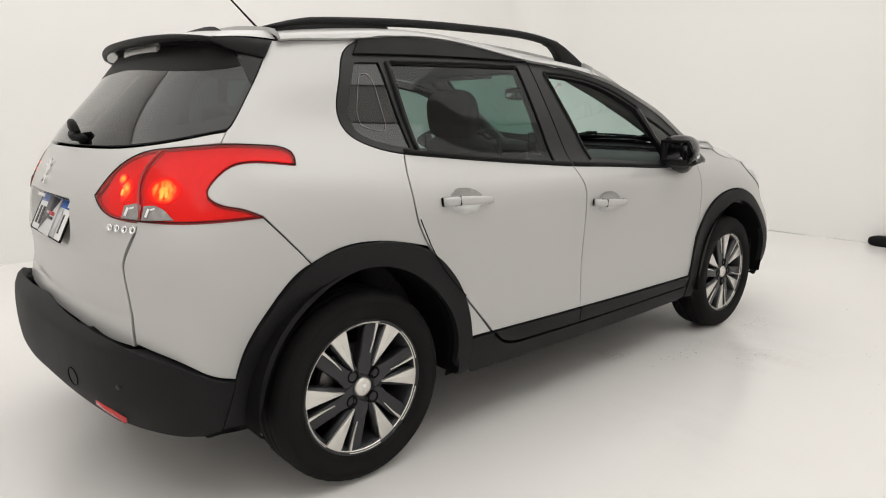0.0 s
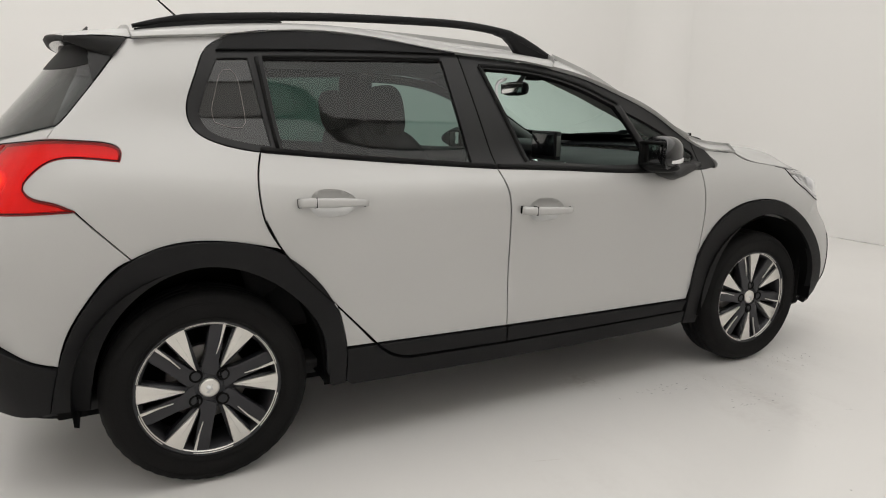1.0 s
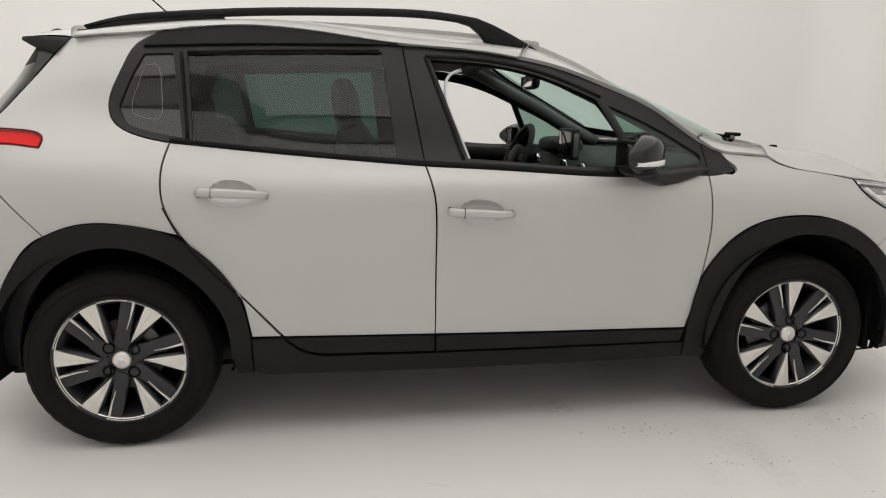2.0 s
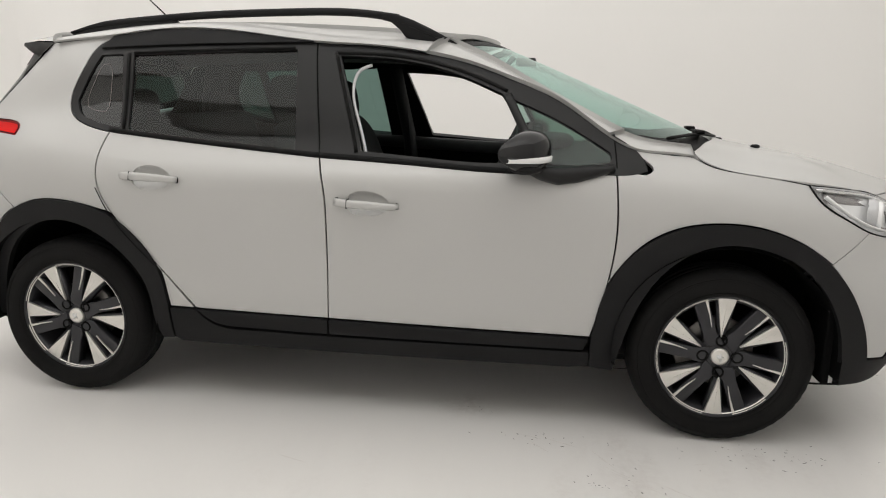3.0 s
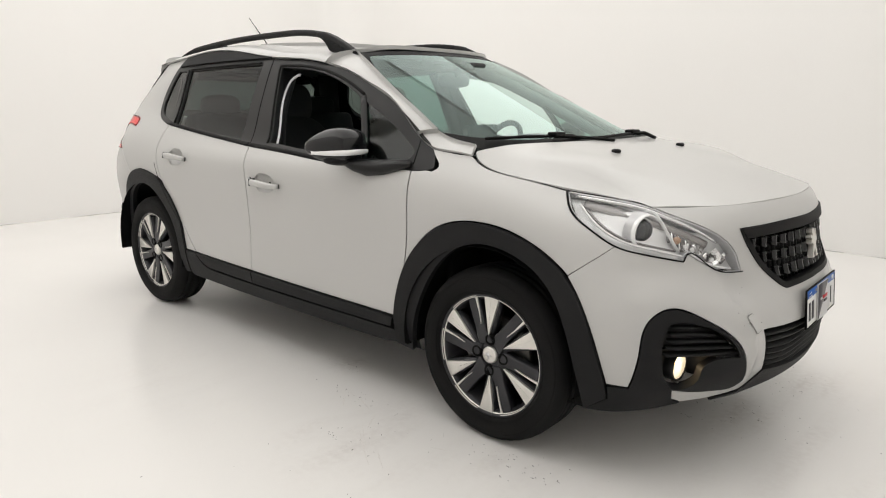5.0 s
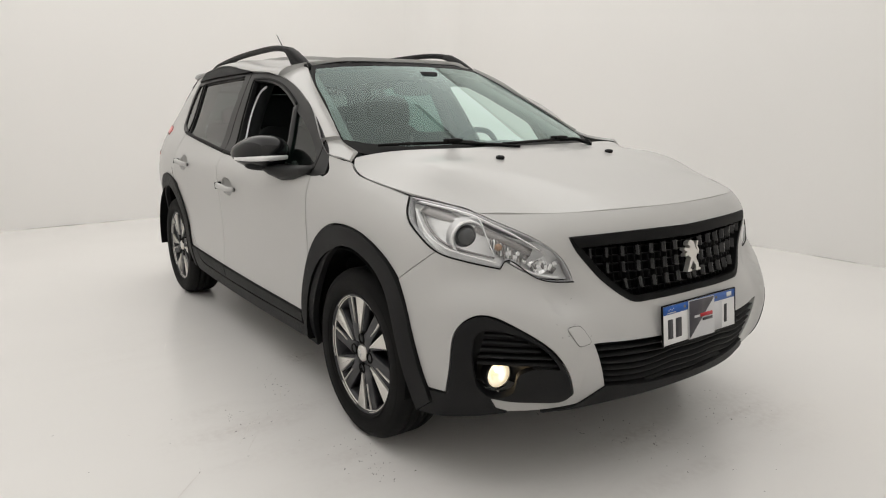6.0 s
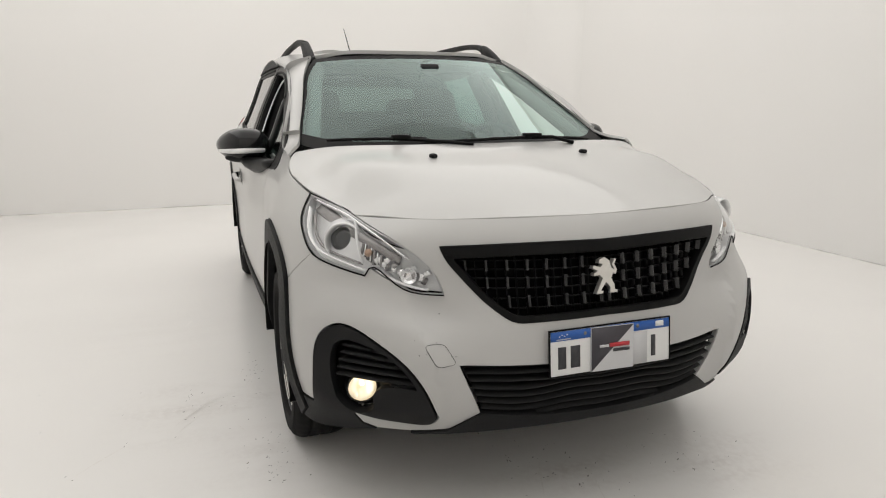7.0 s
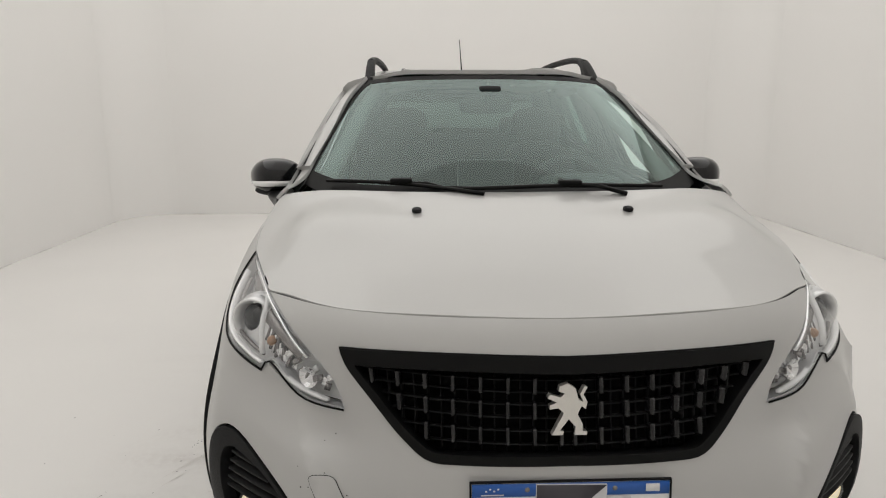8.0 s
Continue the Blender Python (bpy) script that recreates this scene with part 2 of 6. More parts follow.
def box_bm(x0, x1, y0, y1, z0, z1, bevel=0.0, segments=2):
    bm = bmesh.new()
    bmesh.ops.create_cube(bm, size=1)
    for v in bm.verts:
        v.co = Vector(((x0 + x1) / 2 + v.co.x * (x1 - x0), (y0 + y1) / 2 + v.co.y * (y1 - y0), (z0 + z1) / 2 + v.co.z * (z1 - z0)))
    if bevel:
        bmesh.ops.bevel(bm, geom=bm.edges, offset=bevel, segments=segments, profile=0.6, affect="EDGES")
    return bm


def tube_bm(points, radii, sides=10, squash=None, caps=True):
    """A swept tube; radii: one or two (across, up) for each point."""
    bm, rings = bmesh.new(), []
    pts = [Vector(p) for p in points]
    for i, p in enumerate(pts):
        way = (pts[min(i + 1, len(pts) - 1)] - pts[max(i - 1, 0)]).normalized()
        a = way.cross(Vector((0, 0, 1)))
        a = a.normalized() if a.length > 1e-3 else Vector((0, 1, 0))
        b = a.cross(way).normalized()
        r = radii[i] if isinstance(radii, list) else radii
        ra, rb = r if isinstance(r, tuple) else (r, r)
        ring = []
        for k in range(sides):
            th = 2 * math.pi * (k + 0.5) / sides
            c, s = math.cos(th), math.sin(th)
            if squash:
                c, s = math.copysign(abs(c) ** squash, c), math.copysign(abs(s) ** squash, s)
            ring.append(bm.verts.new(p + a * ra * c + b * rb * s))
        rings.append(ring)
    for q, r in zip(rings, rings[1:]):
        for k in range(sides):
            bm.faces.new((q[k], q[(k + 1) % sides], r[(k + 1) % sides], r[k]))
    if caps:
        bm.faces.new(rings[0][::-1])
        bm.faces.new(rings[-1])
    bmesh.ops.recalc_face_normals(bm, faces=bm.faces)
    return bm


def lathe_bm(profile, segments=48, m=None, closed=False):
    """A profile of (radius, along) turned about the local z axis, laid by the matrix m."""
    bm, rings = bmesh.new(), []
    for k in range(segments):
        th = 2 * math.pi * k / segments
        rings.append([bm.verts.new((r * math.cos(th), r * math.sin(th), h)) for r, h in profile])
    n = len(profile)
    for k in range(segments):
        a, b = rings[k], rings[(k + 1) % segments]
        for j in range(n if closed else n - 1):
            i, l = j, (j + 1) % n
            bm.faces.new((a[i], b[i], b[l], a[l]))
    bmesh.ops.remove_doubles(bm, verts=bm.verts, dist=1e-6)
    bmesh.ops.recalc_face_normals(bm, faces=bm.faces)
    if m is not None:
        bm.transform(m)
    return bm


def ball_bm(centre, radii, cuts=2, m=None, power=1.0):
    bm = bmesh.new()
    bmesh.ops.create_icosphere(bm, subdivisions=cuts + 1, radius=1)
    for v in bm.verts:
        v.co = Vector(math.copysign(abs(c) ** power, c) * r for c, r in zip(v.co, radii))
    if m is not None:
        bm.transform(m)
    bm.transform(Matrix.Translation(centre))
    return bm


def prism_bm(poly, low, high, m=None, bevel=0.0):
    """A flat outline of (x, y) raised from low to high along z, laid by the matrix m."""
    bm = bmesh.new()
    face = bm.faces.new([bm.verts.new((x, y, low)) for x, y in poly])
    bm.normal_update()
    if face.normal.z > 0:
        face.normal_flip()
    up = bmesh.ops.extrude_face_region(bm, geom=[face])
    for g in up["geom"]:
        if isinstance(g, bmesh.types.BMVert):
            g.co.z = high
    bmesh.ops.recalc_face_normals(bm, faces=bm.faces)
    if bevel:
        top = [e for e in bm.edges if all(abs(v.co.z - high) < 1e-6 for v in e.verts)]
        bmesh.ops.bevel(bm, geom=top, offset=bevel, segments=2, profile=0.6, affect="EDGES")
    if m is not None:
        bm.transform(m)
    return bm


# ---- the body's main surface: x and half width by station u (x along the flank, then round the ends) and height z ----
STATIONS = [-2.62, -2.28, -2.04, -1.84, -1.6, -1.32, -1.1, -0.4, 0.4, 1.0, 1.45, 1.75, 1.95, 2.18, 2.41, 2.63]
LEVELS, NET_X, NET_Y = [], [], []


def level(z, rear, flank, front):
    """One height of the body: (x, y) at the rear centre and round to its corner, half widths of the flank, (x, y) round to the nose."""
    LEVELS.append(z)
    NET_X.append([p[0] for p in rear] + STATIONS[len(rear):12] + [p[0] for p in front])
    NET_Y.append([p[1] for p in rear] + flank + [p[1] for p in front])


level(0.20, [(-1.930, 0.000), (-1.915, 0.323), (-1.870, 0.542), (-1.775, 0.682)], [0.738, 0.785, 0.798, 0.814, 0.806, 0.793, 0.806, 0.769], [(1.853, 0.643), (1.968, 0.448), (2.033, 0.227), (2.053, 0.000)])
level(0.38, [(-2.020, 0.000), (-2.000, 0.323), (-1.935, 0.581), (-1.814, 0.731)], [0.775, 0.830, 0.847, 0.861, 0.851, 0.836, 0.850, 0.820], [(1.908, 0.679), (2.043, 0.468), (2.111, 0.227), (2.128, 0.000)])
level(0.55, [(-2.025, 0.000), (-2.005, 0.323), (-1.955, 0.591), (-1.830, 0.757)], [0.797, 0.840, 0.855, 0.861, 0.851, 0.837, 0.857, 0.825], [(1.918, 0.679), (2.061, 0.468), (2.121, 0.227), (2.138, 0.000)])
level(0.72, [(-1.985, 0.000), (-1.968, 0.323), (-1.922, 0.581), (-1.822, 0.768)], [0.830, 0.850, 0.863, 0.867, 0.859, 0.839, 0.846, 0.782], [(1.888, 0.659), (1.993, 0.463), (2.071, 0.227), (2.095, 0.000)])
level(0.86, [(-1.975, 0.000), (-1.952, 0.323), (-1.902, 0.574), (-1.808, 0.756)], [0.834, 0.859, 0.867, 0.873, 0.864, 0.836, 0.820, 0.720], [(1.848, 0.633), (1.971, 0.468), (2.039, 0.227), (2.058, 0.000)])
level(0.94, [(-1.970, 0.000), (-1.942, 0.323), (-1.878, 0.574), (-1.785, 0.734)], [0.821, 0.850, 0.855, 0.861, 0.851, 0.811, 0.766, 0.633], [(1.778, 0.573), (1.898, 0.453), (1.971, 0.227), (1.991, 0.000)])
level(1.02, [(-1.942, 0.000), (-1.908, 0.323), (-1.842, 0.564), (-1.755, 0.701)], [0.790, 0.818, 0.816, 0.807, 0.797, 0.764, 0.701, 0.552], [(1.683, 0.477), (1.793, 0.428), (1.853, 0.227), (1.873, 0.000)])
level(1.14, [(-1.860, 0.000), (-1.832, 0.323), (-1.757, 0.541), (-1.678, 0.660), (-1.590, 0.717)], [0.732, 0.742, 0.748, 0.734, 0.695, 0.621, 0.472], [(1.603, 0.406), (1.703, 0.408), (1.753, 0.227), (1.773, 0.000)])
level(1.30, [(-1.718, 0.000), (-1.692, 0.323), (-1.622, 0.515), (-1.570, 0.594), (-1.505, 0.636)], [0.664, 0.676, 0.675, 0.654, 0.606, 0.531, 0.391], [(1.503, 0.325), (1.563, 0.387), (1.603, 0.227), (1.623, 0.000)])
level(1.42, [(-1.612, 0.000), (-1.590, 0.323), (-1.552, 0.475), (-1.506, 0.540), (-1.440, 0.568)], [0.599, 0.618, 0.611, 0.585, 0.527, 0.450, 0.310], [(1.403, 0.244), (1.433, 0.367), (1.453, 0.227), (1.473, 0.000)])
level(1.49, [(-1.530, 0.000), (-1.515, 0.323), (-1.495, 0.446), (-1.452, 0.502), (-1.398, 0.524)], [0.552, 0.569, 0.561, 0.533, 0.477, 0.400, 0.260], [(1.343, 0.204), (1.363, 0.357), (1.373, 0.227), (1.383, 0.000)])

# four mirrored stations past either end carry the skin across the middle of nose and tail
ALL_U = np.array([2 * STATIONS[0] - v for v in STATIONS[4:0:-1]] + STATIONS + [2 * STATIONS[-1] - v for v in STATIONS[14:10:-1]])
ROUND = [4, 3, 2, 1, *range(16), 14, 13, 12, 11]
NET = np.stack([np.array(NET_X)[:, ROUND], np.array(NET_Y)[:, ROUND] * ([-1] * 4 + [1] * 16 + [-1] * 4)], -1)


def cardinal(knots):
    """The second derivatives of a natural cubic spline as a matrix on its values."""
    k = np.asarray(knots, float)
    n, h = len(k), np.diff(k)
    a, b = np.eye(n), np.zeros((n, n))
    for i in range(1, n - 1):
        a[i, i - 1:i + 2] = h[i - 1], 2 * (h[i - 1] + h[i]), h[i]
        b[i, i - 1:i + 2] = 6 / h[i - 1], -6 / h[i - 1] - 6 / h[i], 6 / h[i]
    return k, np.linalg.solve(a, b)


def weights(spline, t):
    """Weights of the knots' values at each t."""
    k, m = spline
    t = np.atleast_1d(np.asarray(t, float))
    i = np.clip(np.searchsorted(k, t) - 1, 0, len(k) - 2)
    h = k[i + 1] - k[i]
    a, b = (k[i + 1] - t) / h, (t - k[i]) / h
    w = ((a ** 3 - a) * h * h / 6)[:, None] * m[i] + ((b ** 3 - b) * h * h / 6)[:, None] * m[i + 1]
    w[np.arange(len(t)), i] += a
    w[np.arange(len(t)), i + 1] += b
    return w


SPLINE_U, SPLINE_Z = cardinal(ALL_U), cardinal(LEVELS)


def ease(t):
    t = np.clip(t, 0, 1)
    return t * t * (3 - 2 * t)


def flare(u, z):
    """How far the front bumper's corner stands out below the headlamp: a crease falls from the lamp's tip, and a full side lies behind it."""
    a = np.where(u > STATIONS[-1], 2 * STATIONS[-1] - u, u)
    crease = np.interp(z, [.36, .52, .62, .72], [2.185, 2.160, 2.115, 2.055])
    side = ease((a - 1.66) / .20)
    front = np.exp(-np.clip(a - crease, 0, None) / .030)
    dish = -.14 * np.exp(-((a - crease - .07) / .05) ** 2)
    return .030 * side * (front + dish) * ease((.735 - z) / .12) * ease((z - .26) / .14)


def skin(u, z):
    """Points of the body's right flank (y < 0)."""
    u, z = np.broadcast_arrays(np.atleast_1d(np.asarray(u, float)), np.atleast_1d(np.asarray(z, float)))
    xy = np.einsum("ni,nj,ijk->nk", weights(SPLINE_Z, z), weights(SPLINE_U, u), NET)
    out = flare(u, z)
    s = np.where(u > STATIONS[-1], -1, 1)
    return np.stack([xy[:, 0] + .74 * out, -xy[:, 1] - .67 * out * s, z + 0 * xy[:, 0]], -1)


def skin_normal(u, z):
    u, z = np.atleast_1d(np.asarray(u, float)), np.atleast_1d(np.asarray(z, float))
    n = np.cross(skin(u + .002, z) - skin(u - .002, z), skin(u, z + .002) - skin(u, z - .002))
    return n / np.linalg.norm(n, axis=1)[:, None]


def spline_run(points, step=0.012):
    """A smooth run through points of any dimension."""
    p = np.array(points, float)
    t = np.r_[0, np.cumsum(np.linalg.norm(np.diff(p, axis=0), axis=1))]
    if len(p) == 2:
        return p
    n = max(4, int(t[-1] / step))
    return weights(cardinal(t), np.linspace(0, t[-1], n)) @ p


def outline(*runs):
    """A closed outline: each run goes on from the end of the one before; runs of three points or more are smooth, corners lie between runs."""
    made, last = [], None
    for run in runs:
        run = list(run) if last is None else [last, *run]
        made.append(spline_run(run)[:-1] if len(run) > 1 else np.array(run))
        last = run[-1]
    made.append(np.array([last]))
    pts = np.concatenate(made)
    return pts[:-1] if np.linalg.norm(pts[0] - pts[-1]) < 1e-6 else pts


def mirrored(runs, middle):
    """The outline of a part that spans the car's middle, from the runs of its right half, in which the first point and the last lie on the middle."""
    half = outline(*runs)
    other = half[::-1].copy()
    other[:, 0] = 2 * middle - other[:, 0]
    return np.concatenate([half, other[1:-1] if abs(half[0, 0] - middle) < 1e-6 and abs(half[-1, 0] - middle) < 1e-6 else other])


def dense(poly, step):
    out = []
    for a, b in zip(poly, np.roll(poly, -1, 0)):
        n = max(1, int(np.ceil(np.linalg.norm(b - a) / step)))
        out += [a + (b - a) * k / n for k in range(n)]
    return np.array(out)


def inset(poly, gap):
    """The outline moved inwards by gap."""
    area = 0.5 * np.sum(poly[:, 0] * np.roll(poly[:, 1], -1) - np.roll(poly[:, 0], -1) * poly[:, 1])
    ahead, back = np.roll(poly, -1, 0) - poly, poly - np.roll(poly, 1, 0)
    ahead /= np.linalg.norm(ahead, axis=1)[:, None] + 1e-12
    back /= np.linalg.norm(back, axis=1)[:, None] + 1e-12
    n = np.stack([-(ahead + back)[:, 1], (ahead + back)[:, 0]], 1)
    n /= np.linalg.norm(n, axis=1)[:, None] + 1e-9
    return poly + n * gap * (1 if area > 0 else -1)


def within(poly, pts):
    x, y = pts[:, 0], pts[:, 1]
    inside = np.zeros(len(pts), bool)
    for (x0, y0), (x1, y1) in zip(poly, np.roll(poly, -1, 0)):
        if y0 != y1:
            inside ^= ((y0 > y) != (y1 > y)) & (x < (x1 - x0) * (y - y0) / (y1 - y0) + x0)
    return inside


def shaped(fn, u, v, off=0.0):
    """Points and outward normals of a surface fn(u, v), moved out by off."""
    e = 0.002
    p = fn(u, v)
    n = np.cross(fn(u + e, v) - fn(u - e, v), fn(u, v + e) - fn(u, v - e))
    n /= np.linalg.norm(n, axis=1)[:, None] + 1e-12
    return p + n * off, n


def sheet(name, fn, poly, mat, parent, off=0.0, thick=0.018, holes=(), step=0.035, gap=0.0038, label="", crown=None):
    """A panel with folded edges: the outline poly, less its holes, laid on the surface fn and moved out by off. crown(u, v) adds relief."""
    rings = [dense(inset(np.asarray(poly, float), gap), step * 0.7)] + [dense(inset(np.asarray(h, float), -gap), step * 0.7) for h in holes]
    flat, edges, start = np.concatenate(rings), [], 0
    for r in rings:
        edges += [(start + k, start + (k + 1) % len(r)) for k in range(len(r))]
        start += len(r)
    lo, hi = flat.min(0), flat.max(0)
    gu, gv = np.meshgrid(np.arange(lo[0] + step / 2, hi[0], step), np.arange(lo[1] + step / 2, hi[1], step))
    grid = np.stack([gu.ravel(), gv.ravel()], 1)
    ok = within(rings[0], grid)
    for r in rings[1:]:
        ok &= ~within(r, grid)
    grid = grid[ok]
    if len(grid):
        near = np.array([np.min(np.hypot(*(flat - g).T)) for g in grid])
        grid = grid[near > step * 0.45]
    pts = np.concatenate([flat, grid]) if len(grid) else flat
    v2, _, tris, *_ = delaunay_2d_cdt([Vector(p) for p in pts], edges, [], 0, 1e-7)
    v2 = np.array([tuple(v) for v in v2])
    tris = np.array([t for t in tris if len(t) == 3])
    mid = v2[tris].mean(1)
    keep = within(rings[0], mid)
    for r in rings[1:]:
        keep &= ~within(r, mid)
    a2, b2, c2 = v2[tris[:, 0]], v2[tris[:, 1]], v2[tris[:, 2]]
    keep &= np.abs((b2 - a2)[:, 0] * (c2 - a2)[:, 1] - (b2 - a2)[:, 1] * (c2 - a2)[:, 0]) > 2e-8
    tris = tris[keep]
    fn_lift = (lambda u, v: shaped(fn, u, v)[0] + shaped(fn, u, v)[1] * crown(u, v)[:, None]) if crown is not None else fn
    p, n = shaped(fn_lift, v2[:, 0], v2[:, 1], off)
    a, b, c = p[tris[:, 0]], p[tris[:, 1]], p[tris[:, 2]]
    wrong = (np.cross(b - a, c - a) * n[tris[:, 0]]).sum(1) < 0
    tris[wrong] = tris[wrong][:, ::-1]
    verts, faces = list(p), [tuple(t) for t in tris]
    loops = [n[i] for t in tris for i in t]
    if thick:
        ahead, back = {}, {}
        directed = {(i, j) for t in tris for i, j in ((t[0], t[1]), (t[1], t[2]), (t[2], t[0]))}
        for i, j in directed:
            if (j, i) not in directed:
                ahead[i], back[j] = j, i
        sides, lower, base = {}, {}, {}
        for i in ahead:
            way = p[ahead[i]] - p[back.get(i, i)]
            side = np.cross(way, n[i])
            sides[i] = side / (np.linalg.norm(side) + 1e-12)
            lower[i], base[i] = len(verts), len(verts) + 1
            verts += [p[i] - n[i] * 0.003 + sides[i] * 0.0012, p[i] - n[i] * thick]
        for i, j in ahead.items():
            if j not in sides:
                continue
            faces += [(j, i, lower[i], lower[j]), (lower[j], lower[i], base[i], base[j])]
            soft = [(sides[k] + n[k]) / np.linalg.norm(sides[k] + n[k]) for k in (j, i)]
            loops += [soft[0], soft[1], sides[i], sides[j], sides[j], sides[i], sides[i], sides[j]]
    return raw(name, verts, faces, mat, parent, label, loops)


def strip(name, fn, run, width, mat, parent, off=0.0, height=0.004, label=""):
    """A moulding of that width and height along a run (u, v) on the surface fn."""
    c = spline_run(run, 0.02)
    if len(c) == 2:
        c = np.array([c[0] + (c[1] - c[0]) * k / 8 for k in range(9)])
    w = np.gradient(c, axis=0)
    w /= np.linalg.norm(w, axis=1)[:, None]
    s = np.stack([-w[:, 1], w[:, 0]], 1) * width / 2
    lo, n = shaped(fn, c[:, 0], c[:, 1], off)
    verts, faces = [], []
    for k in range(len(c)):
        a, _ = shaped(fn, c[k:k + 1, 0] + s[k, 0], c[k:k + 1, 1] + s[k, 1], off)
        b, _ = shaped(fn, c[k:k + 1, 0] - s[k, 0], c[k:k + 1, 1] - s[k, 1], off)
        a, b = a[0], b[0]
        verts += [a, a * .85 + b * .15 + n[k] * height, a * .15 + b * .85 + n[k] * height, b]
    for k in range(len(c) - 1):
        for j in range(3):
            q = 4 * k + j
            faces.append((q, q + 4, q + 5, q + 1))
    e = 4 * (len(c) - 1)
    faces += [(0, 1, 2, 3), (e + 3, e + 2, e + 1, e)]
    bm = bmesh.new()
    vs = [bm.verts.new(v) for v in verts]
    for f in faces:
        bm.faces.new([vs[i] for i in f])
    bmesh.ops.recalc_face_normals(bm, faces=bm.faces)
    return part(name, bm, mat, parent, label)


def on_skin(u, z, off=0.0, fn=None):
    """A frame on a surface: x along u, y up the surface, z outwards."""
    fn = fn or skin
    p, n = shaped(fn, np.array([u], float), np.array([z], float), off)
    a = (fn(np.array([u + .003]), np.array([z])) - fn(np.array([u - .003]), np.array([z])))[0]
    n, a = Vector(n[0]), Vector(a).normalized()
    b = n.cross(a).normalized()
    m = Matrix((a, b, n)).transposed().to_4x4()
    m.translation = Vector(p[0])
    return m


NOSE, TAIL = STATIONS[-1], STATIONS[0]


# ---- further surfaces of the car ----
def smooth_line(xs, vs):
    s, v = cardinal(xs), np.array(vs, float)
    return lambda x: weights(s, np.clip(x, xs[0], xs[-1])) @ v


HOOD_FRONT = [(NOSE, .910), (2.40, .910), (2.18, .908), (2.0, .904), (1.80, .905)]
HOOD_LAMP = [(1.80, .905), (1.66, .925), (1.505, .942)]
HOOD_SIDE = [(1.505, .942), (1.43, .960), (1.30, .981), (1.21, 1.0), (1.17, 1.02), (1.145, 1.05)]
COWL_LINE = [(1.155, -.69), (1.19, -.60), (1.262, -.4), (1.303, -.2), (1.318, 0)]


def hood_terms(x, y):
    x = x - 1.6
    return np.stack([x ** i * y ** j for i, j in ((0, 0), (1, 0), (2, 0), (3, 0), (4, 0), (0, 2), (1, 2), (2, 2), (3, 2), (0, 4), (1, 4), (2, 4), (0, 8), (1, 8), (2, 8))], -1)


HOOD_RUNS = [spline_run(r) for r in (HOOD_FRONT, HOOD_LAMP, HOOD_SIDE)]
HOOD_EDGE = np.concatenate([skin(r[:, 0], r[:, 1]) for r in HOOD_RUNS])
HOOD_INNER = np.array([(1.318, 0, 1.074), (1.303, -.2, 1.074), (1.262, -.4, 1.072), (1.19, -.6, 1.066), (1.155, -.69, 1.056), (1.46, -.305, 1.035), (1.46, 0, 1.044), (1.60, 0, 1.021), (1.75, 0, .988), (1.75, -.3, .982), (1.75, -.5, .955), (1.90, 0, .948), (1.88, -.3, .944), (1.55, -.5, .998)])
HOOD_ALL = np.concatenate([HOOD_EDGE, np.repeat(HOOD_INNER, 6, 0)])
HOOD_FIT = np.linalg.lstsq(hood_terms(HOOD_ALL[:, 0], HOOD_ALL[:, 1]), HOOD_ALL[:, 2], rcond=None)[0]


def hood_top(x, y):
    """The bonnet: a fitted crown with full shoulders along either side."""
    a = np.abs(y) - .60
    shoulder = .034 * np.exp(-(a / np.where(a < 0, .17, .075)) ** 2) * ease((x - 1.20) / .30) * ease((1.75 - x) / .24)
    return np.stack([x, y, hood_terms(x, y) @ HOOD_FIT + shoulder], -1)


def windscreen_at(y, z):
    s = (1.455 - z) / 0.415
    return np.stack([0.40 + 0.97 * s + 0.05 * s * (1 - s) - 0.72 * y ** 2, y, z + 0 * s], -1)


roof_mid = smooth_line([-1.6, -1.0, -0.5, 0.0, 0.4], [1.460, 1.502, 1.508, 1.491, 1.455])
roof_edge = smooth_line([-1.6, -1.4, -1.0, -0.6, -0.3, 0.0, 0.25], [1.425, 1.462, 1.508, 1.512, 1.485, 1.460, 1.436])
roof_low = smooth_line([-1.6, -1.4, -1.12, -0.9, -0.6, -0.27, 0.0, 0.17, 0.34, 0.46], [1.395, 1.425, 1.446, 1.471, 1.461, 1.421, 1.405, 1.381, 1.341, 1.300])
ACROSS = cardinal([0, 0.2, 0.37, 0.46, 0.54, 0.6])


def roof_at(x, v):
    """The roof: v is the way across from the middle, down to the window tops at 0.6."""
    c, e, t = roof_mid(x), roof_edge(x), roof_low(x)
    a, b = skin(x, t), skin(x, t + (e - t) * 0.55)
    ys = np.stack([0 * x, 0 * x + .2, 0 * x + .37, 0 * x + .475, -b[:, 1] - .004, -a[:, 1]], 1)
    zs = np.stack([c, c - .002, c * .65 + e * .35, e, t + (e - t) * .55, t], 1)
    w = weights(ACROSS, np.abs(v))
    return np.stack([x, -np.sign(v) * (w * ys).sum(1), (w * zs).sum(1)], -1)


PILLAR_S = [0, 0.2, 0.4, 0.6, 0.8, 0.9, 1.0]
pillar_top = [smooth_line(PILLAR_S, c) for c in ([.235, .420, .592, .790, .945, 1.035, 1.125], [.510, .575, .617, .660, .686, .702, .722], [1.438, 1.352, 1.254, 1.152, 1.084, 1.068, 1.062])]
pillar_low = [smooth_line(PILLAR_S, c) for c in ([.17, .343, .517, .689, .915, 1.030, 1.150], [1.381, 1.341, 1.273, 1.188, 1.050, 1.037, 1.028])]


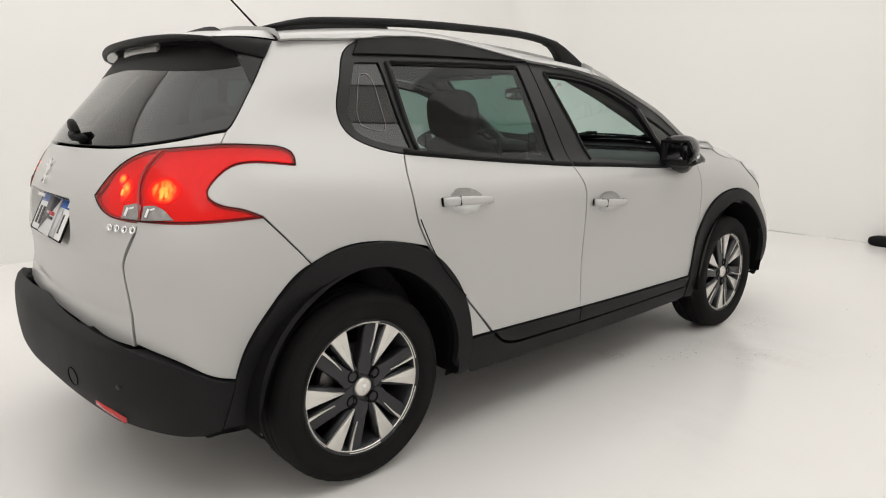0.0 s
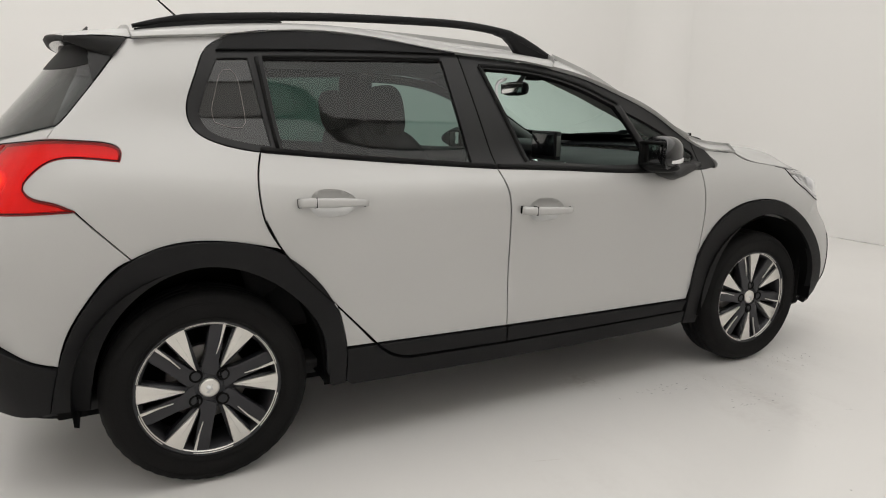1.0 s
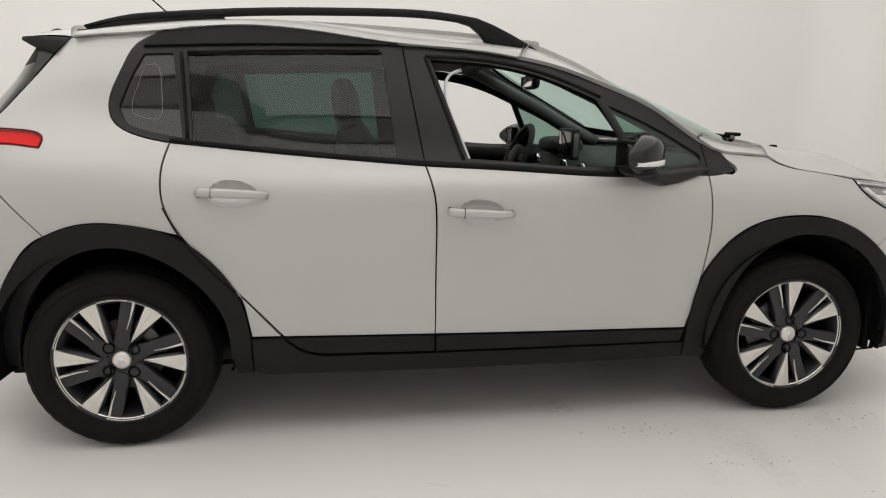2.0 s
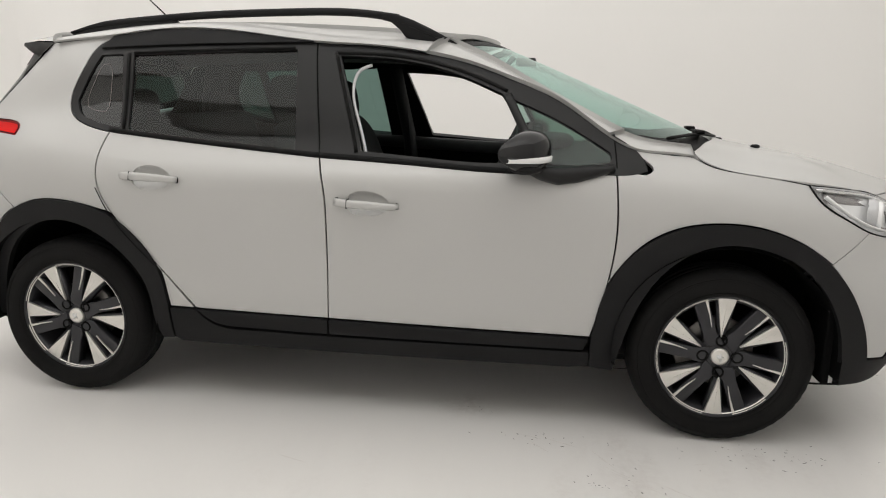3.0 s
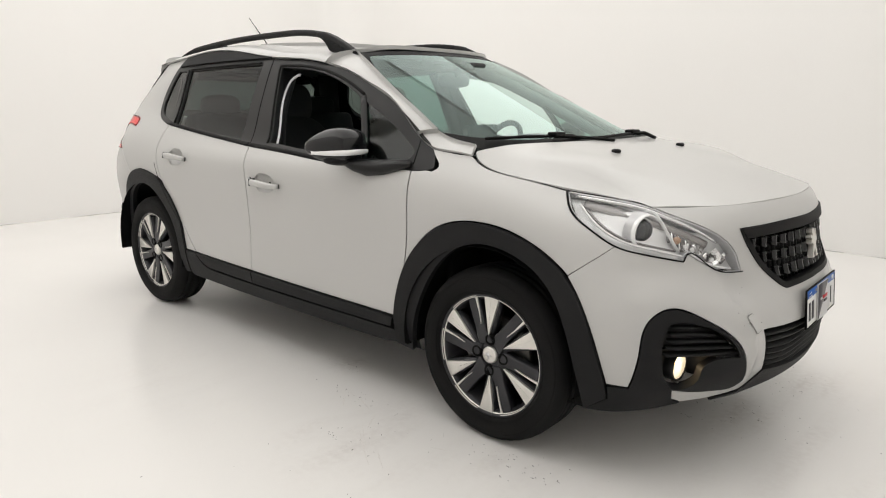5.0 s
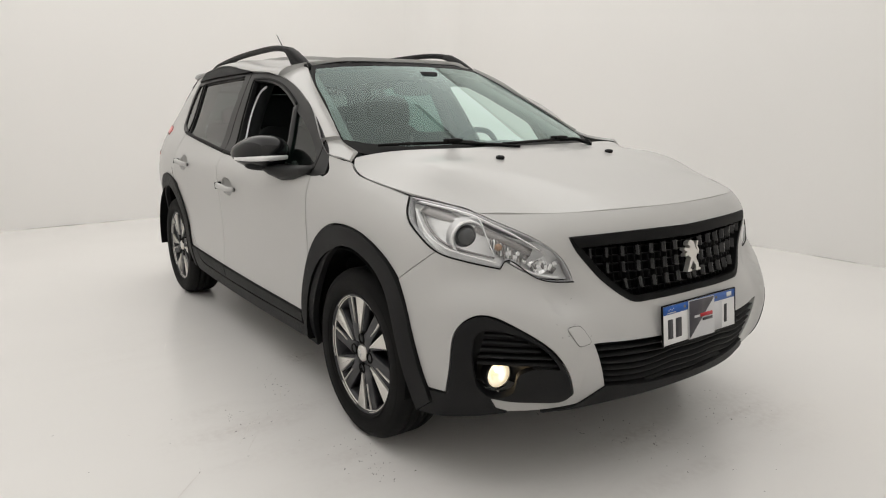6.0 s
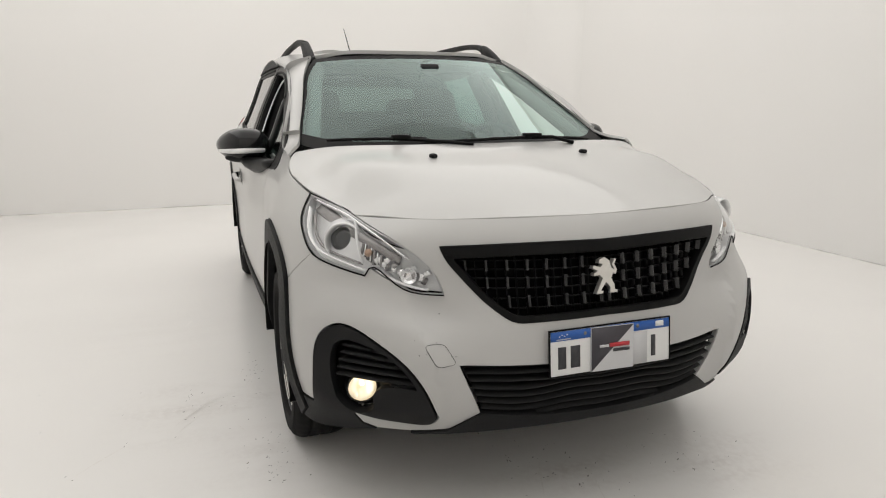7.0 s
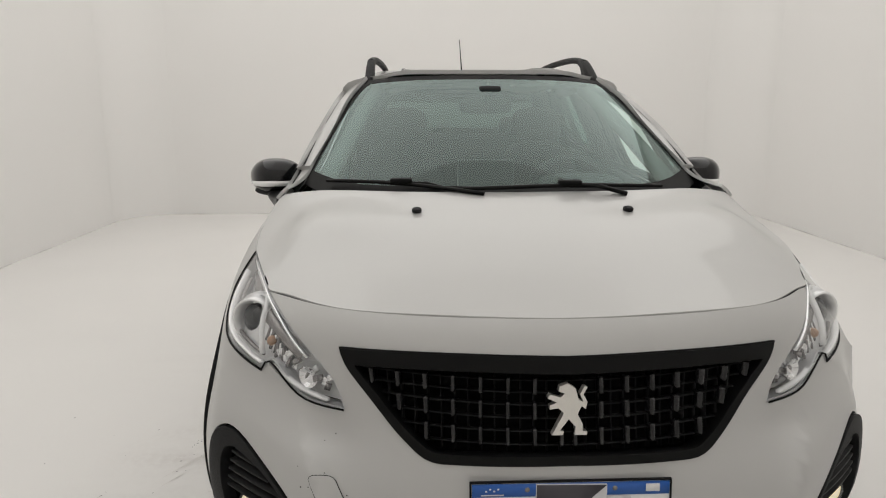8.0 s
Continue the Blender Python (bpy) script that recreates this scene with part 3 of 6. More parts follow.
def pillar_at(s, v):
    """The windscreen pillar from the screen's edge (v 0) to the door frame (v 1)."""
    a = np.stack([pillar_top[0](s), -pillar_top[1](s), pillar_top[2](s)], -1)
    b = skin(pillar_low[0](s), pillar_low[1](s))
    v = v[:, None]
    return a + (b - a) * v + np.array([0.35, -0.6, 0.6]) * (0.040 * np.clip(1 - s, .06, 1) ** .5)[:, None] * v * (1 - v)


# ---- outlines on the skin, shared by neighbouring panels ----
BELT = [(-1.061, 1.078), (-.625, 1.036), (-.2, 1.002), (.14, .985), (.45, .966), (.70, .962)]
DOOR_GAP = [(-.2, 1.002), (-.173, .9), (-.166, .8)]
REAR_SEAM = [(-.705, .405), (-.86, .575), (-1.026, .771), (-1.075, .87), (-1.084, .934), (-1.078, 1.02), (-1.061, 1.078)]
ARCH_R_OUT = [(-1.705, .40), (-1.66, .53), (-1.585, .66), (-1.48, .765), (-1.378, .808), (-1.223, .815), (-1.047, .772), (-.931, .682), (-.847, .551), (-.815, .405)]
ARCH_R_IN = [(-.888, .33), (-.903, .47), (-.985, .60), (-1.12, .70), (-1.28, .733), (-1.445, .665), (-1.565, .50), (-1.612, .30)]
ARCH_F_OUT = [(.806, .37), (.858, .581), (.975, .728), (1.09, .79), (1.20, .810), (1.349, .802), (1.519, .731), (1.63, .625), (1.70, .49), (1.733, .361)]
ARCH_F_IN = [(1.65, .252), (1.612, .49), (1.51, .650), (1.354, .730), (1.21, .730), (1.082, .661), (.962, .486), (.895, .249)]
DLO_TOP = [(.972, .977), (.962, 1.006), (.866, 1.086), (.689, 1.190), (.517, 1.276), (.343, 1.343), (.163, 1.384), (-.03, 1.407), (-.265, 1.423)]
DLO_ROOF = [(-.265, 1.423), (-.42, 1.442), (-.6, 1.461), (-.908, 1.471), (-1.05, 1.462), (-1.12, 1.444)]
DLO_REAR = [(-1.12, 1.444), (-1.180, 1.403), (-1.222, 1.325), (-1.249, 1.269), (-1.268, 1.203), (-1.258, 1.155), (-1.19, 1.108), (-1.061, 1.078)]
LAMP_LOW = [(1.505, .942), (1.535, .892), (1.62, .833), (1.71, .79), (1.80, .772), (1.95, .749)]
LAMP_NOTCH = [(1.966, .771), (2.05, .728), (2.11, .706), (2.182, .702)]
LAMP_UP = [(2.182, .702), (2.168, .750), (2.105, .818), (1.98, .872), (1.80, .905), (1.505, .942)]
TAIL_LAMP_TOP = [(-2.196, .970), (-2.152, 1.044), (-2.096, 1.084), (-1.978, 1.106), (-1.725, 1.118), (-1.540, 1.115), (-1.455, 1.085), (-1.462, 1.059)]
TAIL_LAMP_HOOK = [(-1.462, 1.059), (-1.685, 1.057), (-1.740, 1.026), (-1.766, .989), (-1.735, .963), (-1.66, .946), (-1.599, .922)]
TAIL_LAMP_LOW = [(-1.599, .922), (-1.856, .915), (-2.047, .914), (-2.109, .920), (-2.159, .941), (-2.196, .970)]
BUMPER_TOP = [(TAIL, .614), (-2.267, .594), (-1.982, .571), (-1.823, .517), (-1.745, .470), (-1.685, .451)]


def flank(car):
    """All panels of one flank of the car."""
    # doors
    rear = sheet("rear_door", skin, outline([DOOR_GAP[0], *DOOR_GAP[1:]], [(-.168, .397)], [(-.705, .405)], REAR_SEAM[1:], BELT[1:3]), PAINT, car, holes=[cup_outline(*REAR_GRIP)], label="pearl white rear door with body-coloured handle")
    front = sheet("front_door", skin, outline([DOOR_GAP[0], *DOOR_GAP[1:]], [(-.168, .397)], [(.806, .378)], [(.858, .581), (.877, .74), (.872, .88), (.861, .978)], [(.80, .966), (.70, .962)], BELT[::-1][1:4]), PAINT, car, holes=[cup_outline(*FRONT_GRIP)], label="pearl white front door with lowered window")
    sheet("door_cladding", skin, outline([(-.170, .394), (-.170, .333)], [(-.56, .338)], [(-.60, .343), (-.65, .362), (-.700, .402)], [(-.170, .394)]), PLASTIC, rear, off=.010, thick=.02, label="grained black lower door trim")
    sheet("door_cladding", skin, outline([(-.166, .394), (-.166, .333)], [(.785, .326)], [(.803, .374)], [(-.166, .394)]), PLASTIC, front, off=.010, thick=.02, label="grained black lower door trim")
    door_handle(rear, *REAR_GRIP)
    door_handle(front, *FRONT_GRIP)
    # arches and sill
    arch = outline(ARCH_R_OUT, [(-.815, .272)], [(-.868, .268)], [(-.888, .33)], ARCH_R_IN[1:], [(-1.735, .300)], [(-1.705, .40)])
    sheet("wheel_arch", skin, arch, PLASTIC, car, off=.012, thick=.026, label="grained black plastic wheel arch trim")
    arch = outline(ARCH_F_OUT, [(1.735, .31)], [(1.65, .252)], ARCH_F_IN[1:], [(.806, .26)], [(.806, .37)])
    sheet("wheel_arch", skin, arch, PLASTIC, car, off=.012, thick=.026, label="grained black plastic wheel arch trim")
    sheet("sill", skin, outline([(-.815, .403), (-.705, .403)], [(-.66, .362), (-.61, .339), (-.57, .331)], [(-.17, .327)], [(.806, .321)], [(.806, .262)], [(.74, .250)], [(-.79, .256)], [(-.815, .275)], [(-.815, .403)]), PLASTIC, car, off=.008, thick=.06, label="grained black plastic sill")
    sheet("door_corner", skin, outline([(-.815, .407), (-.712, .407)], [(-.79, .497), (-.862, .577)], [(-.847, .551), (-.828, .48), (-.815, .407)]), PAINT, car)
    strip("door_gap", skin, REAR_SEAM[1:4], .005, SEAM, car, off=.0143, height=.0008)
    # quarter panel and the white upper corner of the bumper
    quarter = outline(REAR_SEAM[2:], DLO_REAR[::-1][1:], [(-1.05, 1.460)], [(-1.2, 1.4435), (-1.35, 1.4335), (-1.48, 1.428)], [(-1.530, 1.426), (-1.580, 1.371), (-1.622, 1.287), (-1.640, 1.240), (-1.685, 1.171), (-1.708, 1.159)], [(-1.731, 1.120)], TAIL_LAMP_TOP[5:], TAIL_LAMP_HOOK[1:], [(-1.464, .772)], [(-1.378, .805), (-1.223, .812), (-1.026, .771)])
    sheet("quarter_panel", skin, quarter, PAINT, car, label="pearl white rear quarter panel")
    tuck = lambda u, v: -.036 * np.clip((.79 - v) / .14, 0, 1) * np.clip((-1.78 - u) / .35, 0, 1)
    corner = outline([(-1.599, .922), (-1.877, .914), (-1.995, .915)], [(-1.992, .89), (-2.023, .80), (-2.015, .69), (-1.982, .575)], BUMPER_TOP[3:], [(-1.66, .53), (-1.585, .66), (-1.48, .765), (-1.464, .772)], [(-1.599, .922)])
    sheet("bumper_corner", skin, corner, PAINT, car, crown=tuck, label="pearl white upper corner of the rear bumper")
    # fender
    fender = outline([(.861, .978), (.965, .968)], [(.990, .985), (.966, 1.008), (.918, 1.049)], [(.96, 1.044), (1.03, 1.038), (1.08, 1.034), (1.145, 1.028), (1.168, 1.016), (1.205, 1.0), (1.29, .981), (1.42, .960), (1.505, .942)], LAMP_LOW[1:4], [(1.583, .684)], [(1.519, .731), (1.349, .802), (1.20, .810), (1.09, .79), (.975, .728), (.858, .581)], [(.877, .74), (.872, .88), (.861, .978)])
    sheet("front_fender", skin, fender, PAINT, car, label="pearl white front fender")
    for run in (HOOD_FRONT, HOOD_LAMP, HOOD_SIDE):
        strip("bonnet_gap", skin, run, .003, SEAM, car, off=-.004, height=.002)
    # added dark filler: keeps the bright floor from showing through the slot
    strip("bumper_gap_filler", skin, [(-2.20, .577), (-2.09, .560), (-1.982, .547), (-1.90, .520)], .030, SEAM, car, off=-.110, height=.116)
    tail_lamp(car)
    head_lamp(car)
    side_windows(car, rear, front)
    pillar = outline([(0, 0.02), (.735, 0.02)], [(.725, 1)], [(0, 1)], [(0, 0.02)])
    sheet("windscreen_pillar", pillar_at, pillar, PAINT, car, step=.05, label="pearl white windscreen pillar")
    root = outline([(.735, 0.02), (.995, 0.02)], [(.995, 1)], [(.725, 1)], [(.735, 0.02)])
    sheet("fender_top", pillar_at, root, PAINT, car, thick=.012, step=.03, gap=.001, label="pearl white top of the fender beside the windscreen")
    wing_mirror(car)
    roof_rail(car)
    fog_corner(car)


def cup_outline(u0, z0, u1, z1):
    mid_u, mid_z = (u0 + u1) / 2 - .005, (z0 + z1) / 2
    return outline([(mid_u - .075, mid_z), (mid_u - .05, mid_z + .034), (mid_u, mid_z + .042), (mid_u + .055, mid_z + .030), (mid_u + .085, mid_z), (mid_u + .05, mid_z - .034), (mid_u, mid_z - .040), (mid_u - .05, mid_z - .034), (mid_u - .075, mid_z)])


REAR_GRIP, FRONT_GRIP = (-.966, .916, -.738, .906), (-.124, .848, .108, .837)


def rounded(corners, r):
    """A closed outline through corners, each one cut by a small curve."""
    pts, n = [], len(corners)
    for k in range(n):
        c = np.array(corners[k], float)
        before, after = np.array(corners[k - 1], float) - c, np.array(corners[(k + 1) % n], float) - c
        p, q = c + before / np.linalg.norm(before) * r, c + after / np.linalg.norm(after) * r
        pts += [(1 - t) ** 2 * p + 2 * t * (1 - t) * c + t * t * q for t in (0, .25, .5, .75, 1)]
    return np.array(pts)


def door_handle(door, u0, z0, u1, z1):
    """A grip bar over a shallow scooped cup."""
    mid_u, mid_z = (u0 + u1) / 2 - .005, (z0 + z1) / 2
    cup = cup_outline(u0, z0, u1, z1)
    deep = lambda u, v: -.034 * np.clip(1 - ((u - mid_u) / .084) ** 2 - ((v - mid_z) / .042) ** 2, 0, 1) ** .7
    sheet("handle_cup", skin, inset(cup, -.007), PAINT, door, off=-.0008, thick=0, step=.010, gap=0, crown=deep)
    m = on_skin((u0 + u1) / 2, mid_z, .020)
    tilt = math.atan2(z1 - z0, u1 - u0)
    half = (u1 - u0) / 2
    pts, radii = [], []
    for k in range(15):
        s = -1 + k / 7
        fall = max(0.0, abs(s) - .55) / .45
        pts.append(m @ Matrix.Rotation(tilt, 4, "Z") @ Vector((half * s, 0, .010 - .022 * fall ** 2)))
        radii.append((.011 - .003 * max(0, s) , (.0155 - .004 * max(0, s)) * (1 - .10 * fall ** 3)))
    part("door_handle", tube_bm(pts, radii, 12, .7), PAINT, door, "body-coloured pull handle")
    # dark sheets outline both ends of the grip
    for a, b, z, h in ((u0 - .004, u0 + .012, z0, .0150), (u1 - .012, u1 + .0005, z1, .0115)):
        sheet("handle_end_outline", skin, rounded([(a, z - h), (a, z + h), (b, z + h), (b, z - h)], .006), SEAM, door, off=.0012, thick=0, gap=0, step=.02)
    m = m @ Matrix.Rotation(tilt, 4, "Z")
    for x, w in ((-half + .050, .0009),):
        part("handle_joint", box_bm(x - w, x + w, -.0164, .0164, -.012, .0216), SEAM, door).data.transform(m if not FLIP[0] else Matrix.Scale(-1, 4, (0, 1, 0)) @ m @ Matrix.Scale(-1, 4, (0, 1, 0)))


def side_windows(car, rear_door, front_door):
    """Black frames round the side glass, privacy glass behind, and an open front window."""
    low = [(.972, .977), (.93, .966), (.80, .962), (.70, .958)]
    whole = outline(DLO_TOP, DLO_ROOF[1:], DLO_REAR[1:], BELT[1:], low[::-1][1:])
    rear_glass = outline([(-1.020, 1.374), (-.34, 1.395)], [(-.300, 1.024)], [(-.62, 1.052), (-.985, 1.085)], [(-1.020, 1.374)])
    quarter_glass = outline([(-1.066, 1.376), (-1.155, 1.372)], [(-1.20, 1.28), (-1.236, 1.195)], [(-1.215, 1.150), (-1.15, 1.118), (-1.022, 1.094)], [(-1.066, 1.376)])
    front_open = outline([(-.160, 1.372), (-.02, 1.366), (.165, 1.341), (.345, 1.284), (.452, 1.236)], [(.548, 1.058), (.565, 1.000)], [(.40, .996), (.15, 1.012), (-.045, 1.026)], [(-.160, 1.372)])
    light = outline([(.492, 1.216), (.60, 1.168), (.74, 1.094), (.835, 1.036)], [(.84, 1.012), (.82, 1.000)], [(.72, .994), (.592, .998)], [(.492, 1.216)])
    frame = sheet("window_frame", skin, whole, FRAME_BLACK, car, off=.001, thick=.022, holes=[rear_glass, quarter_glass, front_open, light], gap=.001, label="satin black window surround with body pillars")
    sheet("window_glass", skin, inset(rear_glass, -.004), PRIVACY, frame, off=-.006, thick=0, gap=0, label="dark privacy side glass").visible_shadow = False
    sheet("window_glass", skin, inset(quarter_glass, -.004), REAR_PANE, frame, off=-.006, thick=0, gap=0, label="dark privacy side glass").visible_shadow = False
    sheet("window_glass", skin, inset(light, -.004), GLASS, frame, off=-.006, thick=0, gap=0, label="clear green quarterlight glass").visible_shadow = False
    roof_trim = outline([(-.275, 1.428), (-.42, 1.444), (-.6, 1.462), (-.908, 1.472), (-1.05, 1.463), (-1.12, 1.444)], [(-1.158, 1.393)], [(-.9, 1.404), (-.45, 1.414), (-.275, 1.416)], [(-.275, 1.428)])
    sheet("roof_trim", skin, roof_trim, PLASTIC, frame, off=.012, thick=.014, label="grained black upper window trim")
    strip("belt_seal", skin, [(u, z + .006) for u, z in BELT[:3]], .016, SEAL, frame, off=.002, height=.006)
    strip("belt_seal", skin, [(u, z + .006) for u, z in BELT[2:]] , .016, SEAL, frame, off=.002, height=.006)
    strip("window_seal", skin, [(-.35, 1.400), (-.70, 1.392), (-1.02, 1.380)], .009, SEAL, frame, off=.002, height=.006)
    strip("window_seal", skin, [(-1.040, 1.378), (-1.003, 1.086)], .013, SEAL, frame, off=.002, height=.006)
    strip("pillar_joint", skin, [(-.262, 1.420), (-.232, 1.2), (-.2, 1.002)], .007, SEAM, frame, off=.0005, height=.0015)
    strip("window_seal", skin, [(-.178, 1.38), (-.12, 1.2), (-.062, 1.02)], .014, SEAL, frame, off=.002, height=.005)
    strip("window_seal", skin, [(-.178, 1.382), (-.02, 1.378), (.17, 1.354), (.36, 1.296), (.47, 1.246)], .012, SEAL, frame, off=.002, height=.005)
    strip("window_seal", skin, [(.47, 1.234), (.575, 1.03)], .030, FRAME_BLACK, frame, off=.002, height=.007)
    strip("pillar_joint", skin, [(.846, 1.10), (.862, .985)], .006, SEAM, frame, off=.0005, height=.0015)
    # grey edge of the open window's channel
    if not FLIP[0]:
        strip("window_channel", skin, [(-.040, 1.352), (-.088, 1.330), (-.106, 1.280), (-.078, 1.15), (-.030, 1.02)], .012, LAMP_GREY, frame, off=-.03, height=.006, label="pale edge of the open window channel")
    # added black sheet, near flank only, that darkens the quarter glass
    if not FLIP[0]:
        sheet("quarter_blackout", skin, outline([(-1.025, 1.41), (-1.20, 1.41)], [(-1.29, 1.18), (-1.27, 1.11)], [(-.975, 1.06)], [(-1.025, 1.41)]), SEAM, frame, off=-.022, thick=0, gap=0)
    # the printed antenna loop on the quarter glass
    loop = [(-1.190, 1.172), (-1.194, 1.190), (-1.174, 1.267), (-1.154, 1.322), (-1.142, 1.337), (-1.117, 1.338), (-1.108, 1.325), (-1.098, 1.26), (-1.094, 1.172), (-1.098, 1.158), (-1.108, 1.155), (-1.17, 1.164), (-1.190, 1.172)]
    strip("printed_line", skin, loop, .0018, STEEL, frame, off=-.004, height=.0006)


def tail_lamp(car):
    whole = outline(TAIL_LAMP_TOP, TAIL_LAMP_HOOK[1:], TAIL_LAMP_LOW[1:])
    lamp_cut = [(-1.981, .917), (-2.012, .983), (-2.026, 1.045), (-1.998, 1.099)]
    base = sheet("tail_lamp", skin, inset(whole, .001), RED_GLOW, car, off=-.012, thick=0, gap=0, step=.022, crown=lambda u, v: .005 * np.sin(u * 55) * np.clip((v - .92) * 12, 0, 1) * np.clip((1.1 - v) * 14, 0, 1), label="lit red boomerang tail lamp")
    sheet("lamp_housing", skin, inset(whole, -.010), SEAM, base, off=-.017, thick=0, gap=0, step=.04)
    sheet("lamp_lens", skin, whole, RED_LENS, base, off=.003, thick=.010, step=.022)
    strip("lamp_seam", skin, lamp_cut, .004, DARK_RED, base, off=.003, height=.004)
    for run in (TAIL_LAMP_TOP, TAIL_LAMP_HOOK, TAIL_LAMP_LOW, lamp_cut):
        strip("lamp_rim", skin, run, .012, DARK_RED, base, off=-.006, height=.004)
    rim = [*TAIL_LAMP_TOP]
    strip("lamp_edge", skin, rim, .0022, SEAL, base, off=.001, height=.003)
    strip("lamp_edge", skin, TAIL_LAMP_HOOK, .002, SEAL, base, off=.001, height=.003)
    strip("lamp_edge", skin, TAIL_LAMP_LOW, .0022, SEAL, base, off=.003, height=.003)
    for u, z, w, h in ((-2.082, .992, .022, .036), (-2.114, 1.022, .018, .018), (-1.928, .998, .056, .042)):
        part("lamp_glow", ball_bm((0, 0, 0), (w, h, .006), 3, on_skin(u, z, -.010)), BULB_HALO, base, "glowing tail lamp reflector")
    for u, z, w, h in ((-2.088, .986, .0035, .010), (-1.930, .988, .004, .012), (-1.912, .987, .0035, .010)):
        part("lamp_bulb", ball_bm((0, 0, 0), (w, h, .004), 2, on_skin(u, z, -.002)), BULB, base, "glowing tail lamp bulb")
    for poly in ([(-2.056, .918), (-2.052, .950)], [(-1.992, .952), (-1.990, .916)]), ([(-1.978, .916), (-1.980, .952)], [(-1.932, .954), (-1.868, .921)]):
        clear = outline(poly[0], poly[1], poly[0][:1])
        lens = sheet("reversing_lamp", skin, clear, CLEAR_LAMP, base, off=.0045, thick=.004, gap=0, step=.012, crown=lambda u, v: .0008 * np.sin(u * 900), label="clear ribbed reversing lamp")
        u = poly[0][0][0] + .016
        strip("lamp_facet", skin, [(u, .924), (u + .004, .946)], .009, SILVER, lens, off=.0055, height=.0015)
        strip("lamp_facet", skin, [(u + .012, .944), (u + .026, .947)], .005, SILVER, lens, off=.0055, height=.0015)


def head_lamp(car):
    whole = outline(LAMP_LOW, LAMP_NOTCH, LAMP_UP[1:])
    lamp = sheet("head_lamp", skin, inset(whole, .003), SILVER, car, off=-.034, thick=0, gap=0, step=.02, crown=lambda u, v: .012 * np.cos((u - 1.75) * 9) + .006 * np.sin(v * 60 + u * 10), label="clear glass headlamp with silver reflector and projector")
    rim = inset(whole, .0045)
    sheet("lamp_bezel", skin, whole, LAMP_GREY, lamp, off=-.004, thick=.05, holes=[rim], gap=.001, step=.02)
    strip("lamp_edge", skin, [(u, z - .001) for u, z in LAMP_LOW], .005, SEAL, lamp, off=.000, height=.003)
    strip("lamp_edge", skin, [LAMP_LOW[-1], *LAMP_NOTCH], .0042, SEAL, lamp, off=.002, height=.003)
    glass = sheet("lamp_lens", skin, inset(whole, .002), LENS, lamp, off=.000, thick=.006, gap=0, step=.02)
    glass.visible_shadow = False
    # projector
    at = on_skin(1.800, .845, -.030)
    aim = Matrix.Translation(at.translation) @ Vector((1, -.35, -.02)).to_track_quat("Z", "Y").to_matrix().to_4x4()
    part("projector_ring", lathe_bm([(.040, -.03), (.047, .0), (.052, .014), (.056, .016), (.058, .010), (.056, -.03)], 40, aim), SILVER, lamp, "silver projector ring")
    part("projector_lens", lathe_bm([(0, .018), (.014, .0165), (.026, .012), (.035, .004), (.040, -.008)], 40, aim), DIODE, lamp, "dark glass projector lens")
    mirror = lambda k: k if not FLIP[0] else Matrix.Scale(-1, 4, (0, 1, 0)) @ k @ Matrix.Scale(-1, 4, (0, 1, 0))
    part("projector_bowl", lathe_bm([(.055, .004), (.059, -.002), (.062, -.014), (.063, -.03)], 40, aim), LAMP_GREY, lamp, "grey projector surround")
    # the upper light guide, a dark band below it, and the frame of the main chamber
    strip("upper_band", skin, [(1.56, .916), (1.70, .893), (1.84, .870), (1.97, .838), (2.06, .795)], .026, CLEAR_LAMP, lamp, off=-.024, height=.006)
    strip("daytime_strip", skin, [(1.53, .931), (1.70, .911), (1.86, .889), (2.0, .852), (2.09, .80)], .007, CHROME, lamp, off=-.014, height=.010, label="chrome daytime light strip")
    strip("chamber_frame", skin, [(1.555, .905), (1.63, .849), (1.72, .808), (1.83, .786), (1.945, .765)], .005, SILVER, lamp, off=-.010, height=.014)
    # grey strip along the frame, put in for its shade
    strip("chamber_shadow", skin, [(1.575, .898), (1.645, .852), (1.73, .816), (1.84, .796), (1.93, .780)], .007, CLEAR_LAMP, lamp, off=-.020, height=.008)
    strip("chamber_frame", skin, [(1.735, .882), (1.80, .896), (1.865, .872), (1.90, .835), (1.935, .782)], .005, SILVER, lamp, off=-.016, height=.014)
    # second chamber: ribbed turn lamp with its amber bulb, and faceted chrome bowls
    for k in range(8):
        u = 1.915 + .013 * k
        m = on_skin(u, .842 - .62 * (u - 1.90), -.030)
        part("reflector_rib", box_bm(-.0035, .0035, -.022, .022, -.008, .008, .002, 1), CHROME if k % 2 else CLEAR_LAMP, lamp).data.transform(mirror(m))
    part("amber_bulb", ball_bm((0, 0, 0), (.012, .012, .012), 2, on_skin(1.945, .815, -.022)), AMBER, lamp, "amber turn lamp bulb")
    rng = random.Random(21)
    for k in range(14):
        u = 1.985 + .012 * k + rng.uniform(-.004, .004)
        z = float(np.interp(u, [1.98, 2.15], [.785, .735])) + rng.uniform(-.018, .022)
        m = on_skin(u, z, -.026) @ pose(0, 0, 0, rng.uniform(-30, 30), rng.uniform(-30, 30), rng.uniform(0, 90))
        part("reflector_facet", box_bm(-.011, .011, -.007, .007, -.003, .003, .001, 1), rng.choice((CHROME, SILVER, CLEAR_LAMP)), lamp).data.transform(mirror(m))
    strip("lamp_ledge", skin, [(1.985, .768), (2.06, .732), (2.14, .715)], .008, SILVER, lamp, off=-.014, height=.012)
    m = on_skin(2.085, .752, -.026)
